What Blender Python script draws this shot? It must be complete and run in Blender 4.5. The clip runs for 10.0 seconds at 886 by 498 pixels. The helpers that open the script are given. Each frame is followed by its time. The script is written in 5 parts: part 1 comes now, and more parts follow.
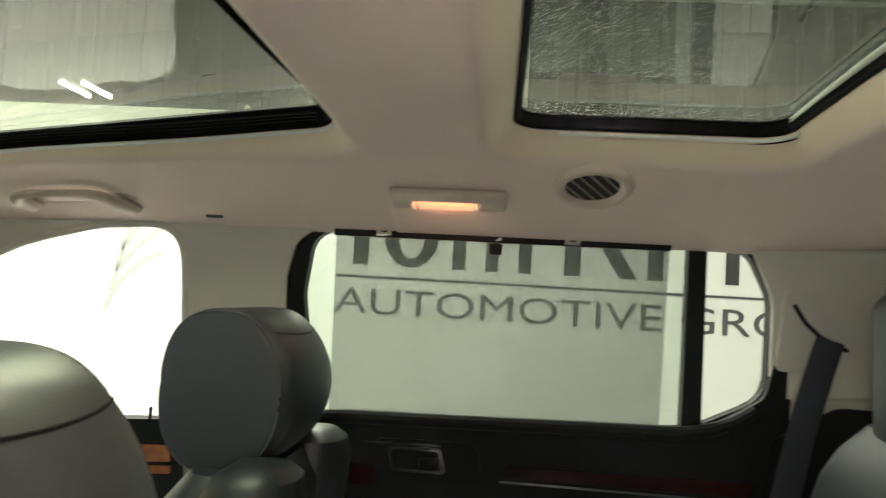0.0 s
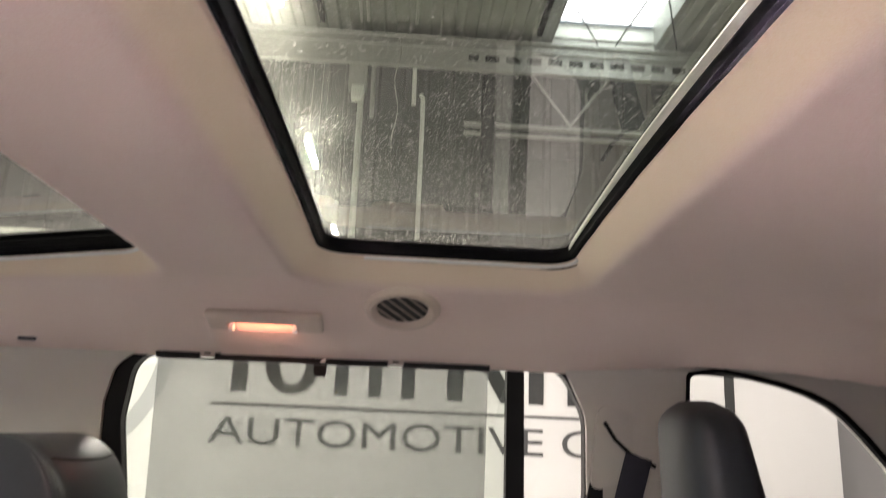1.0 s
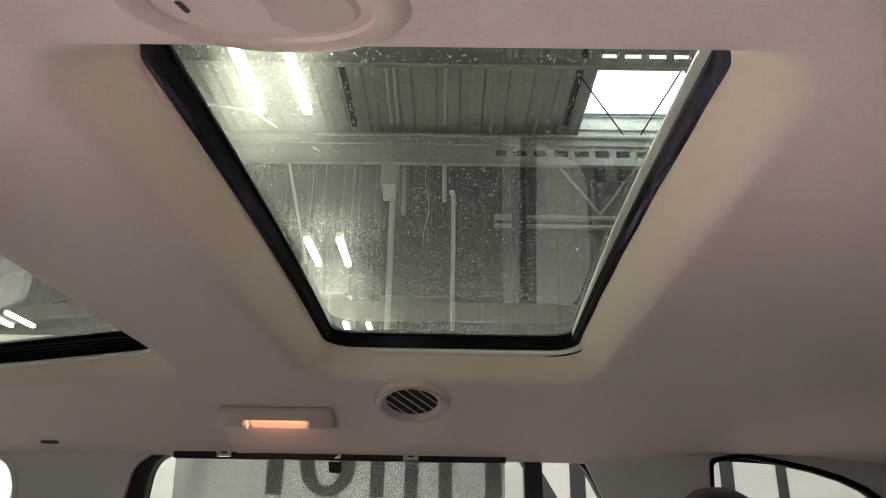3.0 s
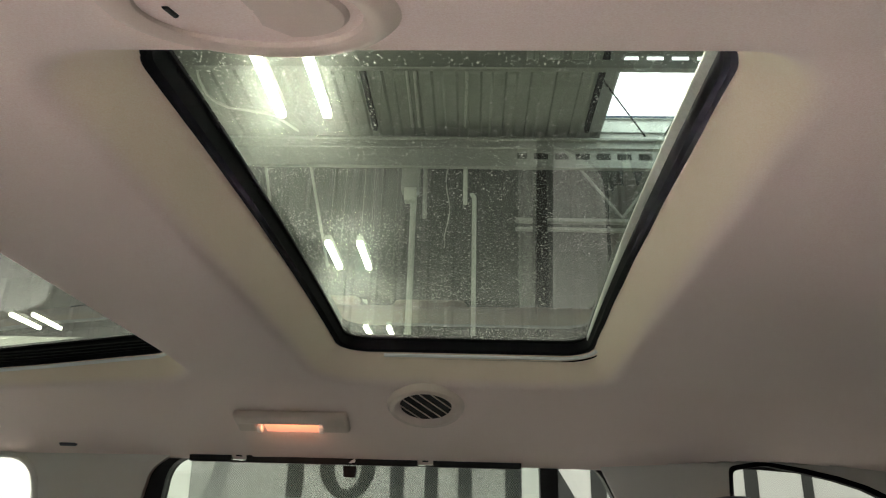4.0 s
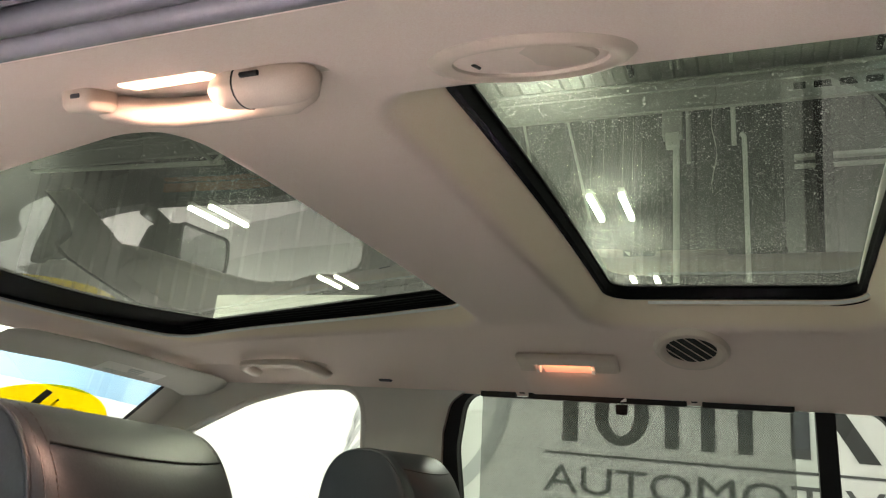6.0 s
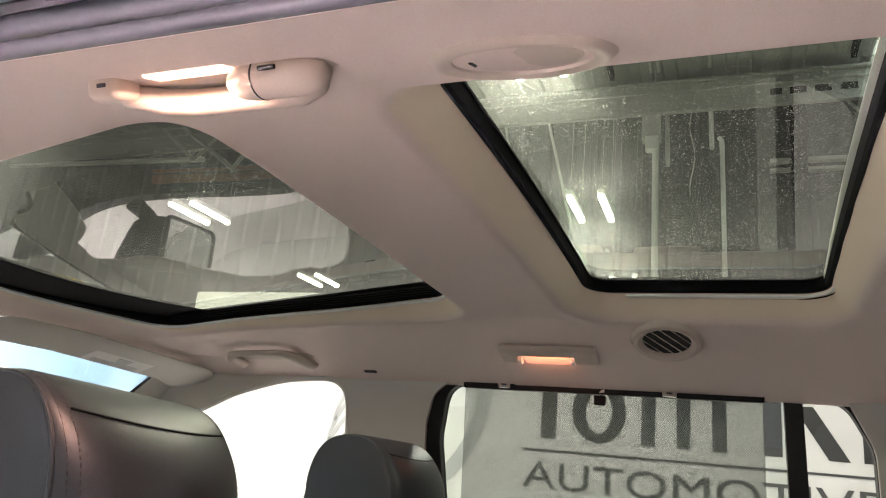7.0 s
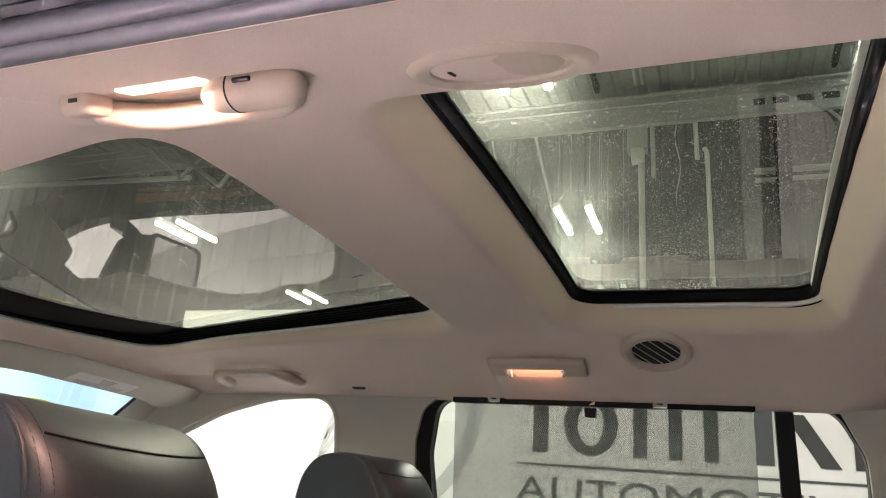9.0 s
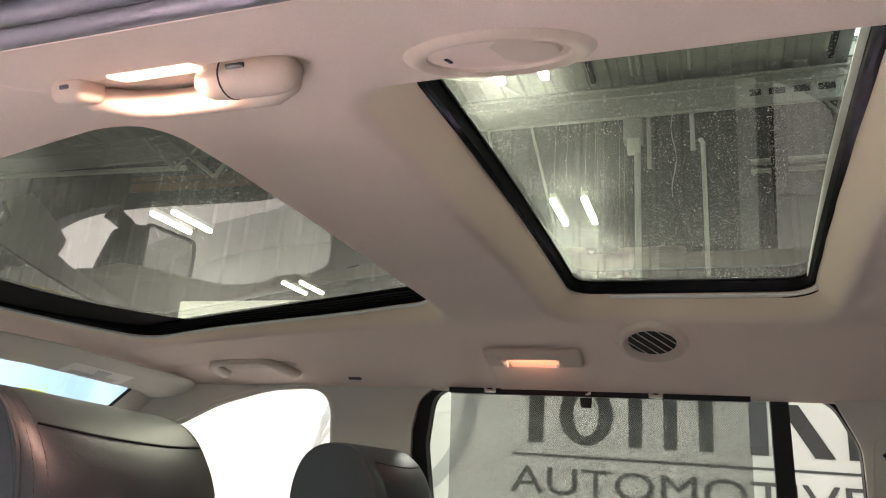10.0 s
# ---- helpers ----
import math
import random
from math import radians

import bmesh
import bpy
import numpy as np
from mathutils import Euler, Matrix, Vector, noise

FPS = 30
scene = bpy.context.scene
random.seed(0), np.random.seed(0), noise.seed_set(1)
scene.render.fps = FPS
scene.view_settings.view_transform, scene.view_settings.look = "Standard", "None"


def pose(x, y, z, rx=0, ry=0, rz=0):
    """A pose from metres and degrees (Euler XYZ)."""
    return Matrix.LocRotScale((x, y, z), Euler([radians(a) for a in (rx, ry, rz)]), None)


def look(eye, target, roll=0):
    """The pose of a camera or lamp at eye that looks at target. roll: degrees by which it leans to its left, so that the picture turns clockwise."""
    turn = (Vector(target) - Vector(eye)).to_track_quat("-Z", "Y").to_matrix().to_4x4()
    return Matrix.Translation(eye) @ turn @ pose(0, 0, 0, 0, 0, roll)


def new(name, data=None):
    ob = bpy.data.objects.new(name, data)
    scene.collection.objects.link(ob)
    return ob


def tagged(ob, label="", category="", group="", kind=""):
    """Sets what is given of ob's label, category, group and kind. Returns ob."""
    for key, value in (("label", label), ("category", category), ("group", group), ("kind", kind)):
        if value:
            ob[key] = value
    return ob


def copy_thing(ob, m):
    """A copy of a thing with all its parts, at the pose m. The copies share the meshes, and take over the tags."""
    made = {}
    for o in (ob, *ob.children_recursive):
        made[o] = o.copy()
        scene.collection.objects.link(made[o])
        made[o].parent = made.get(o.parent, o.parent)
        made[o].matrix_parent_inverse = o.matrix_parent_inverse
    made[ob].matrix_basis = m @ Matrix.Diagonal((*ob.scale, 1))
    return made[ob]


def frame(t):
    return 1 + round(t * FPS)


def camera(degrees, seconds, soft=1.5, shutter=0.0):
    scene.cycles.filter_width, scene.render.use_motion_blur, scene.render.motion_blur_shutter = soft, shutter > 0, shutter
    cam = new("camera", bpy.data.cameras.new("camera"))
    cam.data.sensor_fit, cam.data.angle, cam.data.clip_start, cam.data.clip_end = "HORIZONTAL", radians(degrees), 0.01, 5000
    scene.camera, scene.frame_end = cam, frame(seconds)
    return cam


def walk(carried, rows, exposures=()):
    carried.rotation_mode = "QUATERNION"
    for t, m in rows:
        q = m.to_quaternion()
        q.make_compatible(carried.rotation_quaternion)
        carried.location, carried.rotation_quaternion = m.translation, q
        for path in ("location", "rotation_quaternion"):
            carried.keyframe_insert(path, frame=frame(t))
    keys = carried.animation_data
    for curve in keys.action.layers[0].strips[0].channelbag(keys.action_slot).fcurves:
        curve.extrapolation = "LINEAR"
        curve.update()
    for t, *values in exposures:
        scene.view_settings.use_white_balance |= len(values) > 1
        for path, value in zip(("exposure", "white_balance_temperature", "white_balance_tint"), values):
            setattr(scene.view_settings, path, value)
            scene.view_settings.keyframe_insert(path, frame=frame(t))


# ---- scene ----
cam = camera(62.2, 10.0, soft=1.1, shutter=0.5)
PATH = [
    (0, (0.196, -0.71, 1.464), (0.043, 1.279, 1.6), 3.4),
    (0.3, (0.252, -0.753, 1.463), (0.153, 1.237, 1.633), 3.8),
    (0.5, (0.283, -0.759, 1.463), (0.245, 1.231, 1.665), 4.3),
    (0.6, (0.305, -0.764, 1.463), (0.302, 1.222, 1.705), 4.1),
    (1, (0.355, -0.749, 1.459), (0.439, 1.189, 1.944), 2.5),
    (1.3, (0.375, -0.742, 1.438), (0.446, 1.166, 2.033), 2.1),
    (1.5, (0.373, -0.757, 1.435), (0.444, 1.143, 2.055), 1.6),
    (2, (0.39, -0.77, 1.447), (0.401, 1.111, 2.125), 1.4),
    (2.5, (0.402, -0.774, 1.447), (0.383, 1.095, 2.157), 1.3),
    (4, (0.426, -0.766, 1.453), (0.336, 1.093, 2.184), 2.0),
    (4.5, (0.419, -0.769, 1.45), (0.252, 1.091, 2.165), 2.6),
    (5, (0.39, -0.823, 1.465), (0.065, 1.027, 2.151), 3.5),
    (5.5, (0.434, -0.876, 1.454), (-0.255, 0.902, 2.056), 5.1),
    (5.7, (0.445, -0.884, 1.437), (-0.338, 0.867, 2.005), 5.6),
    (7, (0.458, -0.938, 1.388), (-0.269, 0.836, 1.961), 5.8),
    (7.5, (0.459, -0.935, 1.387), (-0.254, 0.839, 1.976), 5.4),
    (8, (0.458, -0.927, 1.393), (-0.244, 0.847, 1.991), 4.9),
    (8.5, (0.457, -0.925, 1.392), (-0.242, 0.848, 1.998), 4.7),
    (9, (0.459, -0.927, 1.39), (-0.239, 0.845, 2.003), 4.6),
    (9.5, (0.458, -0.923, 1.393), (-0.235, 0.855, 1.993), 4.5),
    (10, (0.457, -0.923, 1.39), (-0.231, 0.86, 1.98), 4.5),
]
walk(cam, [(t, look(eye, target, roll)) for t, eye, target, roll in PATH],
     exposures=[(0.0, 1.08, 6650, 6), (0.5, 1.21, 6650, 17), (1.0, 1.25, 6560, 31), (1.5, 1.03, 6490, 34), (2.0, 0.89, 6430, 33), (2.5, 0.72, 6380, 28), (4.0, 0.62, 6340, 13), (4.5, 0.60, 6330, 10), (5.0, 0.62, 6360, 11), (5.5, 0.58, 6420, 7), (7.0, 0.79, 6420, 22), (10.0, 0.80, 6420, 22)])

# ---- light ----
world = bpy.data.worlds.new("hall_air")
scene.world = world
world.use_nodes = True
wn = world.node_tree
sky = wn.nodes.new("ShaderNodeTexSky")
sky.sky_type, sky.sun_disc, sky.sun_elevation, sky.sun_rotation = "NISHITA", False, radians(40), radians(200)
wn.links.new(sky.outputs[0], wn.nodes["Background"].inputs[0])
wn.nodes["Background"].inputs[1].default_value = 0.10


def area_lamp(name, m, sx, sy, watts, colour):
    d = bpy.data.lights.new(name, "AREA")
    d.shape, d.size, d.size_y, d.energy, d.color = "RECTANGLE", sx, sy, watts, colour
    ob = new(name, d)
    ob.matrix_world = m
    return ob


# ---- materials ----
def material(name, colour, rough=0.6, metal=0.0, second=None, grain=0.0, grain_scale=400.0, stain_scale=6.0, stain=0.25,
             bump=0.0, bump_scale=600.0, coat=0.0, sheen=0.0, spec=0.5):
    m = bpy.data.materials.new(name)
    m.use_nodes = True
    t = m.node_tree
    n, l = t.nodes, t.links
    b = n["Principled BSDF"]
    b.inputs["Roughness"].default_value = rough
    b.inputs["Metallic"].default_value = metal
    b.inputs["Coat Weight"].default_value = coat
    b.inputs["Sheen Weight"].default_value = sheen
    b.inputs["Specular IOR Level"].default_value = spec
    co = n.new("ShaderNodeTexCoord")
    big = n.new("ShaderNodeTexNoise")
    big.inputs["Scale"].default_value = stain_scale
    big.inputs["Detail"].default_value = 4
    l.new(co.outputs["Object"], big.inputs["Vector"])
    fine = n.new("ShaderNodeTexNoise")
    fine.inputs["Scale"].default_value = grain_scale
    fine.inputs["Detail"].default_value = 2
    l.new(co.outputs["Object"], fine.inputs["Vector"])
    second = second or [c * (1 - stain) for c in colour]
    mix = n.new("ShaderNodeMix")
    mix.data_type = "RGBA"
    mix.inputs[6].default_value = (*colour, 1)
    mix.inputs[7].default_value = (*second, 1)
    l.new(big.outputs["Fac"], mix.inputs[0])
    mul = n.new("ShaderNodeMix")
    mul.data_type, mul.blend_type = "RGBA", "OVERLAY"
    mul.inputs[0].default_value = grain
    l.new(mix.outputs[2], mul.inputs[6])
    l.new(fine.outputs["Fac"], mul.inputs[7])
    l.new(mul.outputs[2], b.inputs["Base Color"])
    if bump:
        bn = n.new("ShaderNodeTexNoise")
        bn.inputs["Scale"].default_value = bump_scale
        bn.inputs["Detail"].default_value = 3
        l.new(co.outputs["Object"], bn.inputs["Vector"])
        bp = n.new("ShaderNodeBump")
        bp.inputs["Strength"].default_value = bump
        bp.inputs["Distance"].default_value = 0.002
        l.new(bn.outputs["Fac"], bp.inputs["Height"])
        l.new(bp.outputs["Normal"], b.inputs["Normal"])
    return m


def glow(name, colour, strength):
    m = bpy.data.materials.new(name)
    m.use_nodes = True
    n = m.node_tree.nodes
    b = n["Principled BSDF"]
    b.inputs["Base Color"].default_value = (*colour, 1)
    b.inputs["Emission Color"].default_value = (*colour, 1)
    b.inputs["Emission Strength"].default_value = strength
    return m


def glass(name, tint, ior=1.5, dust=0.0, rough=0.0, specks=0.6, veil=0.03):
    """Thin sheet: tinted clear body, mirror gloss by Fresnel, and dust specks where asked."""
    m = bpy.data.materials.new(name)
    m.use_nodes = True
    n, l = m.node_tree.nodes, m.node_tree.links
    n.remove(n["Principled BSDF"])
    out = n["Material Output"]
    clear = n.new("ShaderNodeBsdfTransparent")
    clear.inputs[0].default_value = (*tint, 1)
    gl = n.new("ShaderNodeBsdfGlossy")
    gl.inputs["Roughness"].default_value = rough
    r0 = 2 * ((ior - 1) / (ior + 1)) ** 2
    lw = n.new("ShaderNodeLayerWeight")
    po = n.new("ShaderNodeMath")
    po.operation = "POWER"
    po.inputs[1].default_value = 5.0
    l.new(lw.outputs["Facing"], po.inputs[0])
    fr = n.new("ShaderNodeMapRange")
    fr.inputs[3].default_value, fr.inputs[4].default_value = r0, 1.0
    l.new(po.outputs[0], fr.inputs[0])
    mix = n.new("ShaderNodeMixShader")
    l.new(fr.outputs[0], mix.inputs[0])
    body = clear
    l.new(body.outputs[0], mix.inputs[1])
    l.new(gl.outputs[0], mix.inputs[2])
    last = mix
    if dust:
        def scatter(ior, sharp):
            r = n.new("ShaderNodeBsdfRefraction")
            r.inputs["Color"].default_value = (*tint, 1)
            r.inputs["IOR"].default_value, r.inputs["Roughness"].default_value = ior, sharp
            return r
        def blend(fac, a, b):
            x = n.new("ShaderNodeMixShader")
            if isinstance(fac, float):
                x.inputs[0].default_value = fac
            else:
                l.new(fac, x.inputs[0])
            l.new(a.outputs[0], x.inputs[1])
            l.new(b.outputs[0], x.inputs[2])
            return x
        def ranged(src, a, b, c, d):
            r = n.new("ShaderNodeMapRange")
            for k, v in enumerate((a, b, c, d)):
                r.inputs[k + 1].default_value = v
            l.new(src, r.inputs[0])
            return r.outputs[0]
        def math_(op, a, b):
            r = n.new("ShaderNodeMath")
            r.operation = op
            for k, v in enumerate((a, b)):
                if isinstance(v, float):
                    r.inputs[k].default_value = v
                else:
                    l.new(v, r.inputs[k])
            return r.outputs[0]
        co = n.new("ShaderNodeTexCoord")
        def noise_(scale, detail, stretch=(1, 1, 1)):
            mp = n.new("ShaderNodeMapping")
            mp.inputs["Scale"].default_value = stretch
            l.new(co.outputs["Object"], mp.inputs["Vector"])
            t_ = n.new("ShaderNodeTexNoise")
            t_.inputs["Scale"].default_value, t_.inputs["Detail"].default_value = scale, detail
            l.new(mp.outputs[0], t_.inputs["Vector"])
            return t_.outputs["Fac"]
        def dots(scale, lo, biggest):
            """Round specks of uneven size, one in some of the cells of a scattered grid."""
            mp = n.new("ShaderNodeMapping")
            mp.inputs["Scale"].default_value = (1.0, 0.6, 1.0)
            l.new(co.outputs["Object"], mp.inputs["Vector"])
            vo = n.new("ShaderNodeTexVoronoi")
            vo.inputs["Scale"].default_value, vo.inputs["Randomness"].default_value = scale, 1.0
            l.new(mp.outputs[0], vo.inputs["Vector"])
            sep = n.new("ShaderNodeSeparateColor")
            l.new(vo.outputs["Color"], sep.inputs[0])
            return math_("LESS_THAN", vo.outputs["Distance"], ranged(sep.outputs[0], lo, 1.0, 0.0, biggest))
        # a thin film that spreads lamps into a glow, wiped unevenly
        near_ = blend(0.5, scatter(1.022, 0.80), scatter(0.978, 0.80))
        wide_ = blend(0.5, scatter(1.07, 0.9), scatter(0.93, 0.9))
        lobe = blend(0.74, near_, wide_)
        wipe = ranged(noise_(5.0, 5, (1.0, 0.35, 1.0)), 0.32, 0.72, 0.55, 1.35)
        # dirt has gathered towards the pane's lower side
        sides = n.new("ShaderNodeSeparateXYZ")
        l.new(co.outputs["Object"], sides.inputs[0])
        low = ranged(sides.outputs[1], -0.05, 0.40, 0.7, 2.6)
        tr = n.new("ShaderNodeBsdfTranslucent")
        tr.inputs[0].default_value = (0.80, 0.84, 0.74, 1)
        filmed = blend(math_("MULTIPLY", wipe, dust), blend(math_("MULTIPLY", math_("MULTIPLY", wipe, low), veil), mix, tr), lobe)
        # dried specks, thicker in patches
        patch = math_("MULTIPLY", ranged(noise_(4.0, 3), 0.34, 0.64, 0.40, 1.0), ranged(sides.outputs[1], -0.1, 0.35, 0.75, 1.5))
        both = math_("MAXIMUM", dots(560.0, 0.38, 0.40), dots(280.0, 0.78, 0.30))
        grit = blend(0.5, wide_, tr)
        last = blend(math_("MULTIPLY", math_("MULTIPLY", both, patch), specks), filmed, grit)
    l.new(last.outputs[0], out.inputs[0])
    return m


def screen_cloth(name):
    """Woven sun screen: a fine net of dark threads that lets about half of the light through."""
    m = bpy.data.materials.new(name)
    m.use_nodes = True
    n, l = m.node_tree.nodes, m.node_tree.links
    n.remove(n["Principled BSDF"])
    co = n.new("ShaderNodeTexCoord")
    ch = n.new("ShaderNodeTexChecker")
    ch.inputs["Scale"].default_value = 420.0
    l.new(co.outputs["Object"], ch.inputs["Vector"])
    mr = n.new("ShaderNodeMapRange")
    mr.inputs[3].default_value, mr.inputs[4].default_value = 0.40, 0.78
    l.new(ch.outputs["Fac"], mr.inputs[0])
    clear = n.new("ShaderNodeBsdfTransparent")
    di = n.new("ShaderNodeBsdfDiffuse")
    di.inputs[0].default_value = (0.035, 0.038, 0.036, 1)
    tl = n.new("ShaderNodeBsdfTranslucent")
    tl.inputs[0].default_value = (0.07, 0.077, 0.07, 1)
    ad = n.new("ShaderNodeAddShader")
    l.new(di.outputs[0], ad.inputs[0])
    l.new(tl.outputs[0], ad.inputs[1])
    mix = n.new("ShaderNodeMixShader")
    l.new(mr.outputs[0], mix.inputs[0])
    l.new(clear.outputs[0], mix.inputs[1])
    l.new(ad.outputs[0], mix.inputs[2])
    l.new(mix.outputs[0], n["Material Output"].inputs[0])
    return m


M_LINER = material("headliner_cloth", (0.76, 0.625, 0.565), 0.95, grain=0.35, grain_scale=900, stain=0.06, stain_scale=5, bump=0.25, bump_scale=1400, sheen=0.2, spec=0.2)
M_FIT = material("beige_fitting_plastic", (0.59, 0.49, 0.425), 0.5, grain=0.15, grain_scale=1200, stain=0.05, bump=0.12, bump_scale=1800)
M_TRIM = material("beige_plastic", (0.575, 0.55, 0.50), 0.55, grain=0.15, grain_scale=1200, stain=0.05, bump=0.12, bump_scale=1800)
# The lips' yellower colour stands in for lamp light through the glass.
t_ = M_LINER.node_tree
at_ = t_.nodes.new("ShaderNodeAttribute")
at_.attribute_name = "lip_lit_tone"
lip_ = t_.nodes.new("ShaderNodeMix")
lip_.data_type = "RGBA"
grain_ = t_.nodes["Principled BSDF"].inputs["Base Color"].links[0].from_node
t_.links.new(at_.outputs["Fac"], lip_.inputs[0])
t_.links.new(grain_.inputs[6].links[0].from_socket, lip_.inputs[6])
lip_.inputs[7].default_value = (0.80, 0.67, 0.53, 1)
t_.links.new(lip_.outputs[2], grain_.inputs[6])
M_RUBBER = material("black_rubber", (0.004, 0.004, 0.005), 0.65, spec=0.05, stain=0.4, grain=0.2, bump=0.08, bump_scale=900)
M_SEALGREY = material("grey_rubber", (0.055, 0.052, 0.068), 0.45, stain=0.2, grain=0.2)
M_BLACK = material("black_plastic", (0.006, 0.006, 0.006), 0.5, spec=0.25, stain=0.3, grain=0.3, bump=0.25, bump_scale=1500)
M_BODY = material("painted_metal", (0.02, 0.02, 0.022), 0.25, coat=0.6, stain=0.2)
M_LEATHER = material("dark_leather", (0.026, 0.032, 0.041), 0.42, spec=0.65, stain=0.25, stain_scale=9, grain=0.25, grain_scale=420, bump=0.09, bump_scale=480)
M_THREAD = material("stitch_thread", (0.06, 0.055, 0.055), 0.8, grain=0.4)
M_CHROME = material("chrome", (0.75, 0.75, 0.75), 0.12, metal=1.0, stain=0.05)
M_STEEL = material("seat_post_steel", (0.5, 0.5, 0.5), 0.25, metal=1.0, stain=0.15)
M_WOOD = material("red_wood_veneer", (0.032, 0.006, 0.005), 0.22, coat=0.5, second=(0.018, 0.004, 0.004), stain_scale=14, grain=0.4, grain_scale=60)
M_WOODL = material("brown_wood_veneer", (0.40, 0.145, 0.05), 0.25, coat=0.6, second=(0.24, 0.08, 0.03), stain_scale=20, grain=0.4, grain_scale=60)
M_DOOR = material("dark_door_panel", (0.0055, 0.006, 0.0072), 0.6, spec=0.3, stain=0.3, grain=0.3, bump=0.3, bump_scale=700)
M_BELT = material("belt_webbing", (0.035, 0.036, 0.055), 0.75, stain=0.2, grain=0.5, grain_scale=700, bump=0.4, bump_scale=900)
M_CLIP = material("white_plastic_clip", (0.8, 0.8, 0.78), 0.4, stain=0.1)
M_SATIN = material("satin_grey_strip", (0.42, 0.44, 0.40), 0.4, stain=0.15, grain=0.2)
M_LABEL = material("visor_label", (0.80, 0.78, 0.74), 0.5, stain=0.1)
M_INK = material("dark_print", (0.045, 0.048, 0.045), 0.6, stain=0.3, stain_scale=60, grain=0.3)
M_INK2 = material("grey_print", (0.085, 0.09, 0.087), 0.6, stain=0.2, stain_scale=40)
M_SWOOSH = material("pale_grey_print", (0.50, 0.52, 0.51), 0.6, stain=0.15, stain_scale=3)
M_BANNER = material("white_banner_cloth", (0.80, 0.82, 0.78), 0.75, stain=0.10, stain_scale=1.2, grain=0.1, grain_scale=90, bump=0.2, bump_scale=3)
def see_through_film(name, colour):
    """A printed film that glows with the light behind it: half reflects, half passes, scattered."""
    m = bpy.data.materials.new(name)
    m.use_nodes = True
    n, l = m.node_tree.nodes, m.node_tree.links
    n.remove(n["Principled BSDF"])
    di = n.new("ShaderNodeBsdfDiffuse")
    tl = n.new("ShaderNodeBsdfTranslucent")
    no = n.new("ShaderNodeTexNoise")
    no.inputs["Scale"].default_value = 25
    ra = n.new("ShaderNodeMix")
    ra.data_type = "RGBA"
    ra.inputs["A"].default_value = (*colour, 1)
    ra.inputs["B"].default_value = (*[c * 0.86 for c in colour], 1)
    l.new(no.outputs["Fac"], ra.inputs["Factor"])
    mix = n.new("ShaderNodeMixShader")
    mix.inputs[0].default_value = 0.75
    for sh in (di, tl):
        l.new(ra.outputs["Result"], sh.inputs[0])
    l.new(di.outputs[0], mix.inputs[1])
    l.new(tl.outputs[0], mix.inputs[2])
    l.new(mix.outputs[0], n["Material Output"].inputs[0])
    return m


M_YELLOW = see_through_film("yellow_sticker", (0.95, 0.78, 0.01))
M_CONCRETE = material("hall_floor", (0.80, 0.79, 0.77), 0.35, stain=0.25, stain_scale=1.0, grain=0.3, grain_scale=40, bump=0.1, bump_scale=60)
M_WALL = material("dark_wall_sheet", (0.034, 0.038, 0.034), 0.6, stain=0.4, stain_scale=0.8, grain=0.2, grain_scale=30)
M_PALE = material("grey_wall_paint", (0.25, 0.25, 0.245), 0.8, stain=0.12, stain_scale=0.7, grain=0.1, grain_scale=30)
M_REFLECT = material("south_reflector_white", (0.66, 0.74, 0.84), 0.8, stain=0.12, stain_scale=0.7, grain=0.1, grain_scale=30)
M_DECK = material("roof_deck_steel", (0.40, 0.42, 0.39), 0.55, stain=0.3, stain_scale=1.5, grain=0.2, grain_scale=20)
M_BEAM = material("grey_painted_steel", (0.34, 0.35, 0.33), 0.5, stain=0.3, stain_scale=2, grain=0.2, grain_scale=30)
M_PIPE = material("pale_conduit", (0.62, 0.64, 0.60), 0.4, stain=0.2, stain_scale=5)
M_CABLE = material("grey_cable", (0.35, 0.35, 0.33), 0.5, stain=0.2)
M_ROOFGLASS = glass("tinted_roof_glass", (0.375, 0.42, 0.335), 1.52, dust=0.036, specks=0.55, veil=0.014)
M_FRONTGLASS = glass("tinted_front_roof_glass", (0.375, 0.42, 0.335), 1.52, dust=0.028, specks=0.32, veil=0.028)
M_SIDEGLASS = glass("clear_side_glass", (0.65, 0.67, 0.655), 1.45)
M_REARGLASS = glass("tinted_side_glass", (0.37, 0.405, 0.37), 1.45)
M_WSGLASS = glass("windscreen_glass", (0.86, 0.93, 0.92), 1.45)
M_QGLASS = glass("clear_fixed_glass", (0.56, 0.575, 0.555), 1.45)
M_BLUE = glass("blue_shade_band", (0.46, 0.69, 1.0), 1.45)
M_MIRROR = material("mirror_face", (0.85, 0.87, 0.88), 0.02, metal=1.0, stain=0.02)
M_SCREEN = screen_cloth("sun_screen_cloth")
M_TUBE = glow("lamp_diffuser", (1.0, 1.0, 0.86), 20.0)
M_SKYL = glow("skylight_pane", (0.86, 0.96, 1.0), 4.0)
M_BULB = glow("warm_lens", (1.0, 0.66, 0.46), 2.4)
M_BULB2 = glow("warm_lens_dim", (1.0, 0.40, 0.24), 0.42)


# ---- mesh helpers ----
def obj(name, bm, mat, parent=None, label="", smooth=True, angle=35):
    me = bpy.data.meshes.new(name)
    bmesh.ops.recalc_face_normals(bm, faces=bm.faces[:])
    if smooth:
        for f in bm.faces:
            f.smooth = True
        for e in bm.edges:
            if len(e.link_faces) == 2 and e.calc_face_angle(0) > radians(angle):
                e.smooth = False
    bm.to_mesh(me)
    bm.free()
    me.materials.append(mat)
    ob = new(name, me)
    if parent is not None:
        ob.parent = parent
    if label:
        tagged(ob, label)
    return ob


